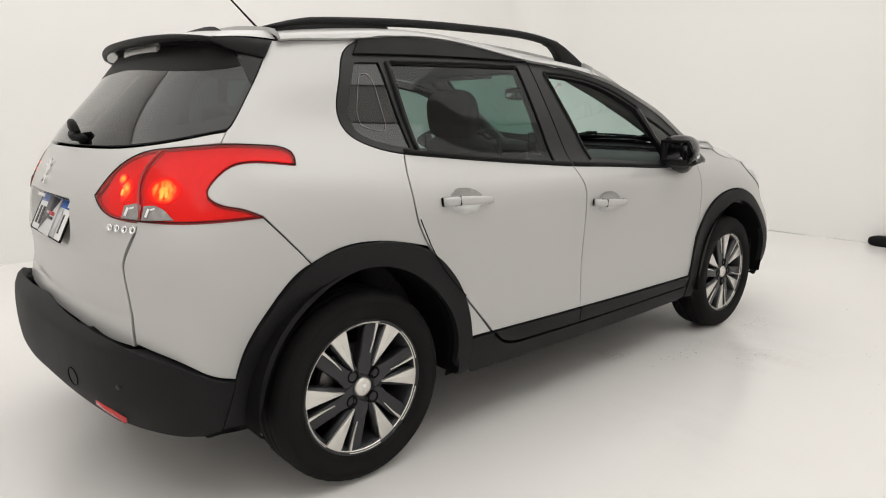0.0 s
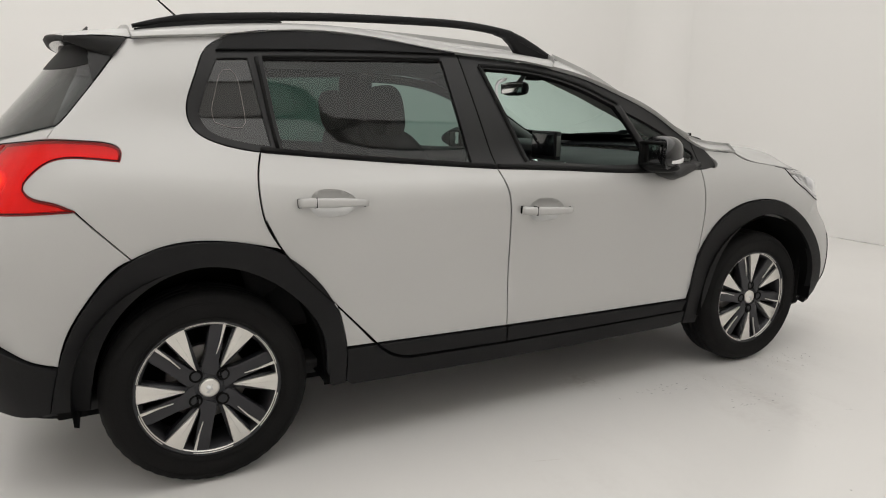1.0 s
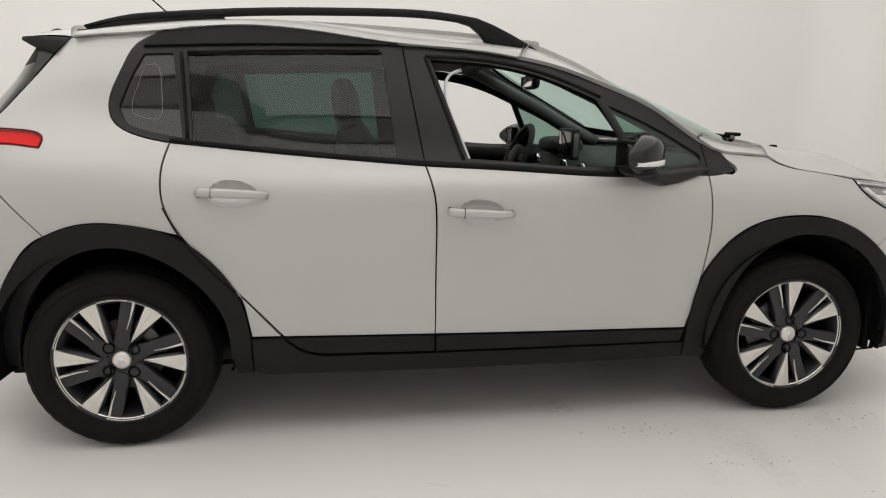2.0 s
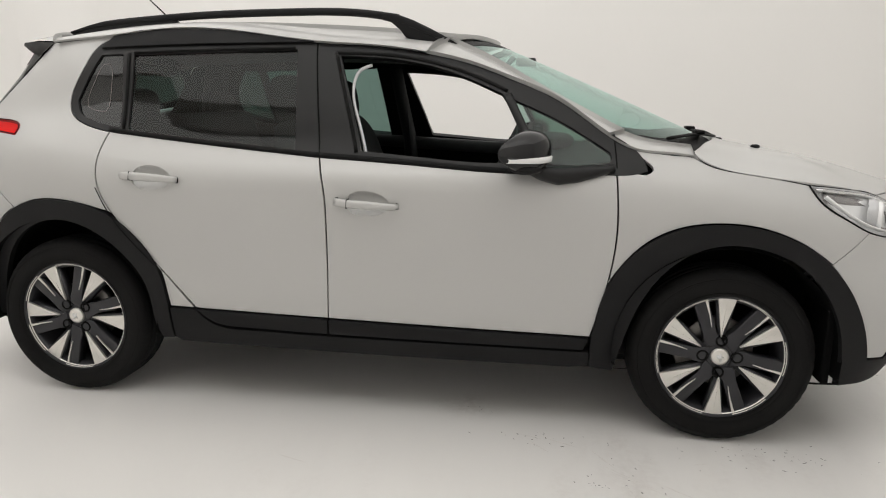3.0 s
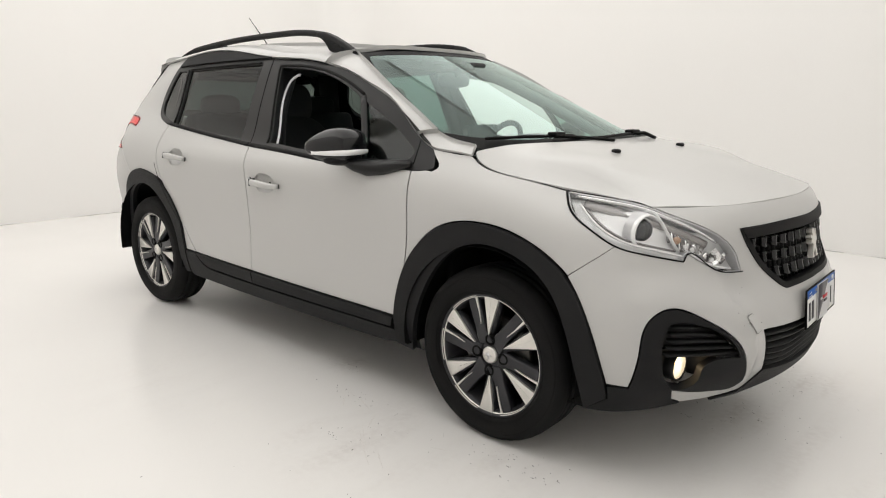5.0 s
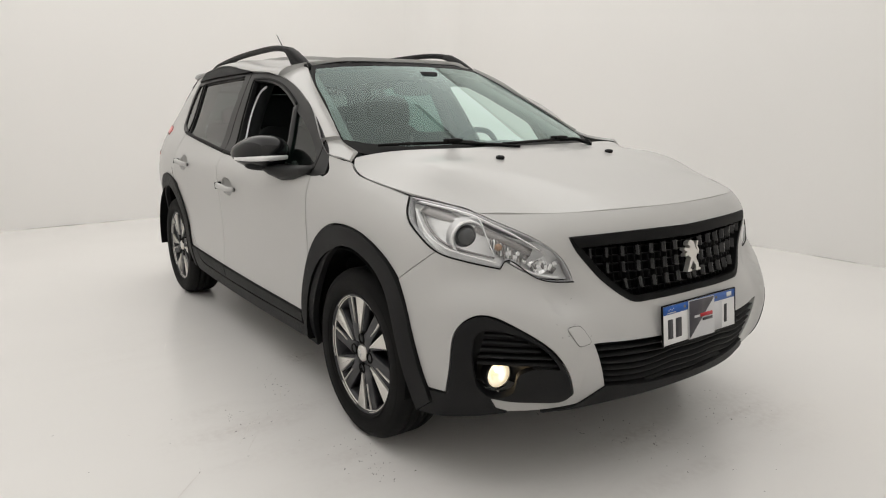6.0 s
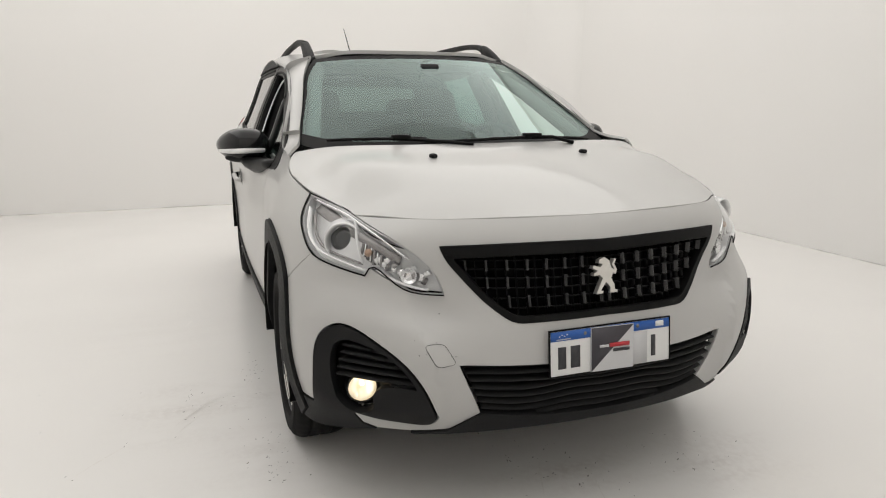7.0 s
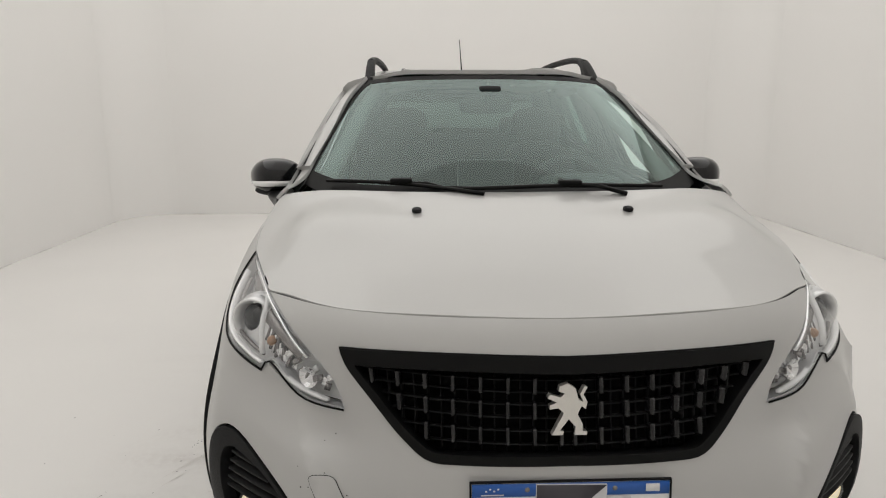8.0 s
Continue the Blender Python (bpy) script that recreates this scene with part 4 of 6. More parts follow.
    part("turn_lamp", lathe_bm([(0, -.006), (.012, -.002), (.021, .010), (.024, .012)], 24, m), CHROME, lamp, "chrome turn lamp bowl")


def wing_mirror(car):
    """A gloss black cap with a clear repeater strip on a plastic foot."""
    cap = bmesh.new()
    bmesh.ops.create_icosphere(cap, subdivisions=4, radius=1)
    centre = (.555, -.885, 1.041)
    for v in cap.verts:
        x, y, z = v.co
        soft = lambda c, q: math.copysign(abs(c) ** q, c)
        out = max(0.0, -y)
        px = .085 * (soft(x, .8) if x > 0 else .45 * x) - .085 * out ** 1.6
        py = .112 * soft(y, .75)
        pz = (.072 * soft(z, .8)) * (1 - .35 * out ** 2) + .004 - .006 * out
        v.co = (px, py, pz)
    cap.transform(Matrix.Translation(centre))
    mirror = part("wing_mirror", cap, GLOSS_BLACK, car, "gloss black wing mirror with clear turn repeater")
    rep, faces = [], []
    for k in range(19):
        y = .088 - .196 * k / 18
        yy = y / .112
        uy = abs(yy) ** (1 / .75)
        prof = math.sqrt(max(0.0, 1 - min(1, uy * uy)))
        out = max(0.0, -math.copysign(uy, yy))
        zc = -.024 + .004 - .004 * out
        uz = min(.99, (abs(zc) / .072)) ** (1 / .8)
        x = .085 * math.sqrt(max(0.0, prof * prof - uz * uz)) ** .8 - .085 * out ** 1.6
        h = .0115 * (1 - .5 * abs(yy) ** 4)
        for dz, dx in ((-h, -.006), (-h * .7, .0035), (h * .7, .0055), (h, .000)):
            rep.append((centre[0] + x + dx, centre[1] + y, centre[2] + zc + dz))
    for k in range(18):
        for j in range(3):
            q = 4 * k + j
            faces.append((q, q + 1, q + 5, q + 4))
    raw("turn_repeater", rep, faces, SILVER, mirror, "clear silver turn repeater")
    foot = tube_bm([(.570, -.868, .986), (.61, -.848, .968), (.66, -.826, .958), (.73, -.806, .964), (.80, -.798, .976), (.86, -.794, .984)], [(.050, .020), (.052, .026), (.050, .032), (.046, .030), (.036, .022), (.02, .012)], 14, .8)
    part("mirror_foot", foot, FRAME_BLACK, mirror)
    part("mirror_underside", ball_bm((.556, -.875, .988), (.062, .092, .024), 2), PLASTIC, mirror)
    part("mirror_glass", box_bm(.516, .520, -.944, -.818, 1.000, 1.086, .002), CHROME, mirror, "mirror glass")
    for box in ((-.956, -.942, .996, 1.086), (-.820, -.804, .992, 1.094), (-.952, -.806, .988, 1.003), (-.948, -.806, 1.082, 1.095)):
        part("mirror_frame", box_bm(.497, .530, box[0], box[1], box[2], box[3], .006), SEAL, mirror)


def roof_rail(car):
    """A black rail: low solid tail, free middle and a broad forward leg."""
    path = spline_run([(-1.395, -.484, 1.474), (-1.30, -.484, 1.496), (-1.10, -.486, 1.520), (-.80, -.490, 1.540), (-.40, -.500, 1.549), (-.10, -.510, 1.540), (.03, -.513, 1.522)], .04)
    n = len(path)
    rail = part("roof_rail", tube_bm([tuple(p) for p in path], [(.017, .006 + .009 * min(1, k / 4)) for k in range(n)], 14, .75), PLASTIC, car, "black roof rail")
    low = [(-1.39, 1.466), (-1.30, 1.490), (-1.10, 1.516), (-.93, 1.529), (-.915, 1.521), (-.90, 1.500), (-1.10, 1.488), (-1.30, 1.462), (-1.39, 1.440)]
    part("rail_tail", prism_bm(low, .473, .499, pose(0, 0, 0, 90), .004), PLASTIC, rail)
    leg = [(-.03, 1.544), (.03, 1.535), (.09, 1.514), (.16, 1.482), (.22, 1.451), (.268, 1.424), (.258, 1.412), (.10, 1.432), (.06, 1.450), (.035, 1.480), (.00, 1.508), (-.04, 1.518)]
    part("rail_leg", prism_bm(leg, .494, .530, pose(0, 0, 0, 90), .010), PLASTIC, rail)


def fog_corner(car):
    """The black corner below the headlamp with its louvres and lit fog lamp."""
    pocket = outline([(1.893, .40), (1.880, .50), (1.900, .568), (1.925, .574)], [(2.03, .540), (2.085, .490), (2.108, .456)], [(2.03, .456), (1.995, .43), (1.99, .38), (1.965, .358), (1.935, .356), (1.893, .40)])
    outer = outline([(1.735, .356), (1.796, .358)], [(1.818, .48), (1.838, .585), (1.878, .613), (1.99, .583), (2.09, .51), (2.15, .41), (2.166, .36)], [(2.150, .334), (2.08, .326), (1.985, .334), (1.93, .348)], [(1.945, .305)], [(1.985, .285)], [(1.90, .268)], [(1.75, .254)], [(1.65, .250)], [(1.735, .31)], [(1.735, .356)])
    trim = sheet("fog_lamp_surround", skin, outer, PLASTIC, car, off=.004, thick=.03, holes=[pocket], label="grained black fog lamp surround")
    sheet("fog_pocket", skin, inset(pocket, -.045), FRAME_BLACK, trim, off=-.085, thick=0, gap=0, step=.02)
    for k in range(5):
        z = .470 + .0225 * k
        u0, u1 = 1.890 + (.004 * k), 2.112 - .024 * k - .002 * k * k
        strip("louvre", skin, [(u0, z), ((u0 + u1) / 2, z - .002), (u1, z - .004)], .009, PLASTIC, trim, off=-.034, height=.030)
    ledge = outline([(1.885, .466), (2.105, .461)], [(2.03, .452)], [(2.00, .43), (1.995, .38), (1.965, .352)], [(1.93, .352)], [(1.888, .40)], [(1.885, .466)])
    sheet("fog_panel", skin, ledge, PLASTIC, trim, off=-.070, thick=.02, gap=0, step=.010, crown=lambda u, v: .066 * ease((u - 1.958) / .075))
    m = on_skin(1.944, .416, -.044)
    aim = Matrix.Translation(m.translation) @ Vector((1, -.10, 0)).to_track_quat("Z", "Y").to_matrix().to_4x4()
    part("fog_lamp_ring", lathe_bm([(.040, -.02), (.0425, .014), (.045, .015), (.047, .010), (.048, -.02)], 32, aim), FRAME_BLACK, trim)
    lamp = part("fog_lamp", lathe_bm([(0, -.012), (.012, -.011), (.024, -.006), (.034, .002), (.041, .010)], 32, aim), FOG_GLOW, trim, "lit round fog lamp")
    part("fog_bulb", ball_bm((0, 0, 0), (.007, .007, .012), 2, aim @ Matrix.Translation((0, .010, .002))), FOG_LIT, lamp, "glowing fog lamp bulb")
    part("aim_screw", lathe_bm([(0, .012), (.004, .012), (.005, .008), (.005, -.01)], 10, aim @ Matrix.Translation((0, -.053, 0))), STEEL, trim)
    glow = bpy.data.lights.new("fog_lamp_light", "SPOT")
    glow.energy, glow.color, glow.shadow_soft_size, glow.spot_size, glow.spot_blend = .22, (1.0, .70, .36), .012, radians(170), .6
    beam = new("fog_lamp_light", glow)
    side = -1 if not FLIP[0] else 1
    beam.matrix_world = Matrix.Translation((m.translation.x + .028, m.translation.y * -side, m.translation.z)) @ Vector((-1, -.10 * -side, 0)).to_track_quat("Z", "Y").to_matrix().to_4x4()
    beam.parent = car
    part("fog_lens", lathe_bm([(0, .026), (.02, .025), (.034, .022), (.042, .016)], 32, aim), LENS, trim).visible_shadow = False


def wheel_thing(car, x, y, turn, lean):
    """Tyre, six-armed two-tone rim, brake disc, cap and nuts. The wheel's own z axis points out of the car."""
    out = Matrix.Translation((x, y, .3245)) @ Matrix.Rotation(math.pi / 2, 4, "X")
    if y > 0:
        out = Matrix.Translation((x, y, .3245)) @ Matrix.Rotation(-math.pi / 2, 4, "X")
    m = out @ Matrix.Rotation(radians(turn), 4, "Z") @ Matrix.Diagonal((1.078, 1.078, 1, 1))
    barrel = lathe_bm([(.186, -.150), (.190, -.145), (.190, -.02), (.200, -.006), (.2075, .004), (.2125, .004), (.2125, -.006), (.206, -.012), (.2, -.15), (.186, -.150)], 72, m)
    rim = part("wheel", barrel, ALLOY_DARK, car, "two-tone alloy wheel with low black tyre")
    # tyre with grooves and shoulder blocks
    prof = [(.2275, -.008), (.2290, .002), (.234, .009), (.244, .014), (.260, .018), (.278, .0185), (.296, .015), (.309, .008), (.318, -.004), (.3225, -.014), (.3255, -.026), (.326, -.038), (.319, -.039), (.319, -.046), (.326, -.047), (.326, -.076), (.319, -.077), (.319, -.087), (.326, -.088), (.326, -.116), (.319, -.117), (.319, -.124), (.326, -.125), (.3255, -.140), (.3225, -.152), (.318, -.163), (.306, -.176), (.280, -.185), (.240, -.180), (.21, -.165)]
    bm, rings, seg = bmesh.new(), [], 144
    for k in range(seg):
        th = 2 * math.pi * k / seg
        ring = []
        for r, h in prof:
            if k % 3 == 0 and .311 < r and (h > -.038 or h < -.126):
                r -= .002
            ring.append(bm.verts.new((r * math.cos(th), r * math.sin(th), h)))
        rings.append(ring)
    for k in range(seg):
        a, b = rings[k], rings[(k + 1) % seg]
        for j in range(len(prof) - 1):
            bm.faces.new((a[j], b[j], b[j + 1], a[j + 1]))
    bmesh.ops.recalc_face_normals(bm, faces=bm.faces)
    bm.transform(out @ Matrix.Scale(.9955, 4))
    part("tyre", bm, RUBBER, rim, "black tyre with worn dusty sidewall")
    for r, w in ((.242, .0012), (.291, .0016)):
        part("tyre_ridge", lathe_bm([(r - w, .0125 if r < .26 else .0155), (r, .0165 if r < .26 else .0185), (r + w, .0135 if r < .26 else .0150)], 72, out), RUBBER, rim)
    part("brake_disc", lathe_bm([(.055, -.075), (.06, -.070), (.128, -.070), (.130, -.075), (.130, -.09)], 48, out), STEEL, rim, "grey steel brake disc")
    part("brake_caliper", prism_bm([(.075, .05), (.145, .03), (.15, -.03), (.145, -.07), (.08, -.05)], -.10, -.055, out @ Matrix.Rotation(radians(200), 4, "Z"), .004), STEEL, rim)
    part("wheel_back", lathe_bm([(0.0, -.13), (.205, -.13), (.205, -.135)], 48, out), SEAM, rim)
    hub = [(.070 * math.cos(2 * math.pi * k / 36), .070 * math.sin(2 * math.pi * k / 36)) for k in range(36)]
    part("wheel_hub", prism_bm(hub, -.05, -.014, m, .006), ALLOY_DARK, rim)
    part("hub_cap", lathe_bm([(0, .000), (.012, -.0005), (.024, -.003), (.029, -.007), (.030, -.016)], 32, m), ALLOY, rim, "silver hub cap with plain emblem")
    part("cap_emblem", prism_bm([(-.010, -.012), (-.004, -.004), (-.011, .003), (-.006, .013), (.002, .008), (.008, .013), (.006, .002), (.012, -.008), (.003, -.002), (.0, -.013)], -.0015, .0012, m), SILVER, rim)
    # nuts are coloured near-black for the shade in their holes
    for k in range(4):
        a = math.pi / 2 * k + radians(lean)
        part("lug_nut", lathe_bm([(0, -.012), (.012, -.011), (.0155, -.0045), (.0185, -.0045), (.020, -.009), (.020, -.03)], 20, m @ Matrix.Translation((.055 * math.cos(a), .055 * math.sin(a), .0))), SEAM, rim, "wheel nut, coloured near-black for the shade in its hole")
    polar = lambda r, deg: (r * math.cos(radians(deg)), r * math.sin(radians(deg)))
    for k in range(6):
        a = m @ Matrix.Rotation(radians(60 * k), 4, "Z")
        # broad dark arm, leaning a little off the radius
        arm = [(.036, -.026), (.062, -.020), (.085, -.013), (.185, -.015), (.2045, -.017), (.2035, .028), (.185, .032), (.095, .030), (.070, .034), (.046, .028)]
        part("rim_arm", prism_bm(arm, -.045, -.008, a @ Matrix.Rotation(radians(21), 4, "Z"), .004), ALLOY_DARK, rim, "anthracite rim arm")
        # machined wedge between the arms
        wedge = [polar(.070, 2.5), polar(.100, -1.8), polar(.208, -9.0), polar(.2105, 0), polar(.208, 8.0), polar(.100, 6.2), polar(.070, 5.0)]
        part("rim_wedge", prism_bm(wedge, -.040, -.002, a, .0025), ALLOY, rim, "machined silver rim wedge")
        web = [polar(.05, -3), polar(.205, -10), polar(.205, 9.5), polar(.05, 9)]
        part("rim_web", prism_bm(web, -.050, -.012, a), ALLOY_DARK, rim)
        line = [polar(.108, 19.6), polar(.150, 17.6), polar(.2085, 17.0), polar(.2085, 19.6), polar(.15, 19.2), polar(.108, 20.8)]
        part("rim_edge", prism_bm(line, -.030, -.003, a, .001), ALLOY, rim)
        arc = [polar(.2045, d) for d in range(17, 52, 3)] + [polar(.2105, d) for d in range(50, 16, -3)]
        part("rim_lip", prism_bm(arc, -.015, .003, a, .001), ALLOY, rim)
    part("rim_lip_base", lathe_bm([(.198, -.02), (.2005, -.003), (.2085, -.001), (.2115, -.004), (.2125, -.012)], 72, m), ALLOY, rim)
    return rim


def middle_panels(car):
    """Bonnet, nose, roof, tailgate and glass that span the car."""
    # bonnet
    run = np.concatenate([*[skin(r[:, 0], r[:, 1])[:-1, :2] for r in HOOD_RUNS], spline_run([skin(*HOOD_SIDE[-1])[0, :2], *COWL_LINE])])
    other = run[::-1].copy()
    other[:, 1] *= -1
    hood = sheet("bonnet", hood_top, np.concatenate([run, other[1:-1]]), PAINT, car, off=.001, thick=.018, gap=.0013, label="pearl white bonnet")
    for s in (-1, 1):
        p = hood_top(np.array([1.457]), np.array([.302 * s]))[0]
        part("washer_nozzle", ball_bm((p[0], p[1], p[2] + .006), (.018, .014, .009), 2, power=.8), PLASTIC, hood, "black washer nozzle")
    # nose panel: bonnet line to chin, with the openings
    grille = mirrored([[(NOSE, .842), (2.45, .844), (2.30, .842), (2.182, .838)], [(2.195, .805), (2.222, .765), (2.29, .682), (2.335, .643)], [(2.355, .632), (2.40, .628)], [(NOSE, .633)]], NOSE)
    lower = mirrored([[(NOSE, .505), (2.45, .510), (2.206, .521)], [(2.268, .362)], [(2.40, .345), (NOSE, .338)]], NOSE)
    half = [HOOD_FRONT, [(1.98, .872), (2.105, .818), (2.168, .750), (2.182, .702)], LAMP_NOTCH[::-1][1:], [LAMP_LOW[5], ], [(1.80, .772), (1.71, .790)], [(1.583, .684)], [(1.63, .625), (1.70, .49), (1.733, .361)], [(1.796, .360)], [(1.818, .48), (1.838, .585), (1.878, .615), (1.99, .585), (2.09, .512), (2.15, .412), (2.168, .36)], [(2.150, .332), (2.08, .324), (1.985, .332), (1.93, .347)], [(1.945, .305)], [(1.985, .287)], [(2.08, .291), (2.20, .312)], [(2.268, .355)], [(2.40, .338), (NOSE, .331)]]
    nose = sheet("front_bumper", skin, mirrored(half, NOSE), PAINT, car, holes=[grille, lower], thick=.02, step=.0185, gap=.0013, crown=lambda u, v: -.013 * np.exp(-(((np.abs(u - NOSE) - .50) / .10) ** 2) - ((v - .655) / .045) ** 2), label="pearl white front bumper and nose with chipped paint")
    # upper grille
    frame = sheet("grille", skin, inset(grille, -.001), SEAL, car, off=.004, thick=.05, holes=[inset(np.asarray(grille), .017)], gap=0, label="black grille with stepped rows of bars")
    sheet("grille_back", skin, grille, SEAM, frame, off=-.075, thick=0, gap=0, step=.06)
    top_trim = mirrored([[(NOSE, .840), (2.45, .842), (2.30, .840), (2.186, .836)], [(2.205, .806)], [(2.30, .810), (2.45, .812), (NOSE, .810)]], NOSE)
    sheet("grille_top", skin, top_trim, SEAL, frame, off=.006, thick=.03, gap=0)
    left = np.array([(2.205, .795), (2.24, .735), (2.30, .685), (2.37, .655)])
    side = lambda z: float(np.interp(z, left[::-1, 1], left[::-1, 0]))
    for row in range(6):
        z = .668 + .0255 * row
        u0 = side(z) + .004
        strip("grille_bar", skin, [(u0, z), (NOSE - .2, z - .001), (NOSE, z - .002), (NOSE + .2, z - .001), (2 * NOSE - u0, z)], .0036, GRILLE_BLACK, frame, off=-.036, height=.016)
    for k in range(16):
        for s in (-1, 1):
            u = NOSE - .0133 - .0266 * k
            low = .652 if u > 2.37 else float(np.interp(u, left[:, 0], left[:, 1]))
            if u < 2.215:
                continue
            uu = u if s < 0 else 2 * NOSE - u
            strip("grille_bar", skin, [(uu, low), (uu, .806)], .003, GRILLE_BLACK, frame, off=-.038, height=.014)
            if k % 2 == 0:
                for zc in (.684, .735, .785):
                    if side(zc) + .012 > u or (k == 0 and zc > .69):
                        continue
                    strip("grille_blade", skin, [(uu, zc - .017), (uu, zc + .017)], .009, GLOSS_BLACK, frame, off=-.024, height=.022)
    # emblem: a plain upright shape
    m = on_skin(NOSE, .742, .004)
    crest = [(-.036, -.052), (-.014, -.052), (-.012, -.045), (-.020, -.043), (-.002, -.020), (.012, -.036), (.010, -.052), (.034, -.052), (.035, -.045), (.026, -.044), (.026, -.030), (.016, -.010), (.024, .006), (.032, .000), (.036, .014), (.028, .030), (.036, .044), (.030, .046), (.021, .030), (.028, .014), (.018, .020), (.012, .042), (-.004, .052), (-.020, .046), (-.022, .036), (-.010, .032), (-.018, .024), (-.040, .030), (-.044, .022), (-.026, .014), (-.040, .008), (-.040, .000), (-.022, .002), (-.012, -.008), (-.024, -.030)]
    part("emblem", prism_bm(crest, -.016, .003, m), ALLOY, frame, "silver emblem, a plain upright shape", smooth=False)
    # lower grille and lip
    low = sheet("lower_grille", skin, lower, FRAME_BLACK, car, off=-.065, thick=0, gap=0, step=.06, label="black lower grille with level slats")
    for k in range(7):
        z = .350 + .0235 * k
        u0 = 2.268 - (z - .362) * .39 + .004
        wave = .012 if k < 5 else 0
        strip("slat", skin, [(u0, z + .006), (2.42, z - .002), (2.50, z - .003 + wave), (NOSE, z - .004 + wave), (2 * NOSE - 2.50, z - .003 + wave), (2 * NOSE - 2.42, z - .002), (2 * NOSE - u0, z + .006)], .008, PLASTIC, low, off=-.040, height=.036)
    lip = mirrored([[(NOSE, .349), (2.40, .356), (2.268, .371)], [(2.18, .306)], [(2.08, .288)], [(2.09, .280)], [(2.25, .294), (2.45, .306), (NOSE, .309)]], NOSE)
    sheet("front_lip", skin, lip, PLASTIC, car, off=.006, thick=.05, label="grained black chin spoiler")
    flap = rounded([(2.129, .580), (2.170, .578), (2.199, .526), (2.161, .522)], .012)
    sheet("tow_cover_gap", skin, inset(flap, -.0016), SEAM, nose, off=.0012, thick=0, gap=0, step=.014)
    sheet("tow_cover", skin, flap, PAINT, nose, off=.0026, thick=.003, gap=0, step=.014)
    # small chips and scratches in the nose paint
    rng = random.Random(7)
    for k in range(7):
        u, z = rng.uniform(2.10, 2.20), rng.uniform(.54, .66)
        part("paint_chip", ball_bm((0, 0, 0), (rng.uniform(.001, .003), rng.uniform(.0006, .0016), .0006), 1, on_skin(u, z, .0003)), SEAM, nose)
    # windscreen
    edge = [(-.000, 1.452), (-.2, 1.450), (-.4, 1.443), (-.508, 1.432)], [(-.575, 1.350), (-.617, 1.250), (-.660, 1.150), (-.692, 1.062)], [(-.60, 1.040), (-.3, 1.036), (0, 1.036)]
    run = outline(*edge)
    other = run[::-1].copy()
    other[:, 0] *= -1
    ws = np.concatenate([run, other[1:-1]])
    shield = sheet("windscreen", windscreen_at, ws, SCREEN_GLASS, car, thick=0, step=.05, label="green-tinted windscreen glass with black border")
    shield.visible_shadow = False
    lift = lambda p: np.stack([np.asarray(p)[:, 0], 1.425 - (1.425 - np.asarray(p)[:, 1]) * .915], -1)
    sheet("windscreen_border", windscreen_at, ws, SEAL, shield, off=.0012, thick=.004, holes=[lift(inset(ws, .015))], step=.05, gap=.0)
    part("sensor_housing", box_bm(.47, .56, -.045, .045, 1.37, 1.405, .012), TRIM, shield)
    # cowl and wipers
    cowl = lambda y, s: np.stack([1.325 - .34 * y ** 2 - .14 * s, y, 1.064 - .02 * s - .02 * y ** 2], -1)
    sheet("cowl", cowl, outline([(-.70, 0), (.70, 0)], [(.70, 1)], [(-.70, 1)], [(-.70, 0)]), PLASTIC, car, off=-.02, thick=.01, step=.08, label="black plastic scuttle below the windscreen")
    for y0, y1, yh in ((-.60, -.10, -.36), (-.16, .50, .24)):
        pts = []
        for k in range(13):
            y = y0 + (y1 - y0) * k / 12
            z = 1.066 + .012 * math.sin(math.pi * k / 12) - .010 * (k / 12)
            p = windscreen_at(np.array([y]), np.array([z]))[0]
            pts.append((p[0] + .012, p[1], p[2] + .018))
        blade = part("wiper", tube_bm(pts, (.010, .006), 8, .8), SEAL, car, "black windscreen wiper resting on the scuttle")
        k = pts[6]
        part("wiper_arm", tube_bm([pts[6], (k[0] + .02, k[1] + .08, k[2] + .002), (k[0] + .03, k[1] + .17, k[2] - .022)], (.011, .007), 8, .8), SEAL, blade)
        part("wiper_joint", box_bm(k[0] - .018, k[0] + .022, k[1] - .035, k[1] + .035, k[2] + .001, k[2] + .017, .005), SEAL, blade)
    # roof and its glass
    xf = lambda v: .395 - .72 * v ** 2
    edge = outline([(-1.405, -.6), (-1.43, -.3), (-1.43, .3), (-1.405, .6)], [(.165, .6)], [(.225, .47)], [(xf(.4), .4), (xf(.2), .2), (xf(0), 0), (xf(.2), -.2), (xf(.4), -.4), (.225, -.47)], [(.165, -.6)], [(-1.405, -.6)])
    pano = outline([(-.75, -.36), (-.75, .36)], [(.27, .36)], [(.335, .2), (.362, 0), (.335, -.2), (.27, -.36)], [(-.75, -.36)])
    roof = sheet("roof", roof_at, edge, PAINT, car, step=.05, label="pearl white roof with a large dark glass panel", holes=[pano])
    sheet("roof_glass", roof_at, pano, GLOSS_BLACK, roof, off=.001, thick=.01, step=.06, label="dark panoramic roof glass")
    part("antenna", tube_bm([(-1.135, 0, 1.495), (-1.165, 0, 1.53), (-1.41, 0, 1.752)], [.0065, .0045, .0022], 8), SEAL, car, "thin black whip antenna")
    part("antenna_base", ball_bm((-1.125, 0, 1.500), (.035, .022, .016), 2), SEAL, car)
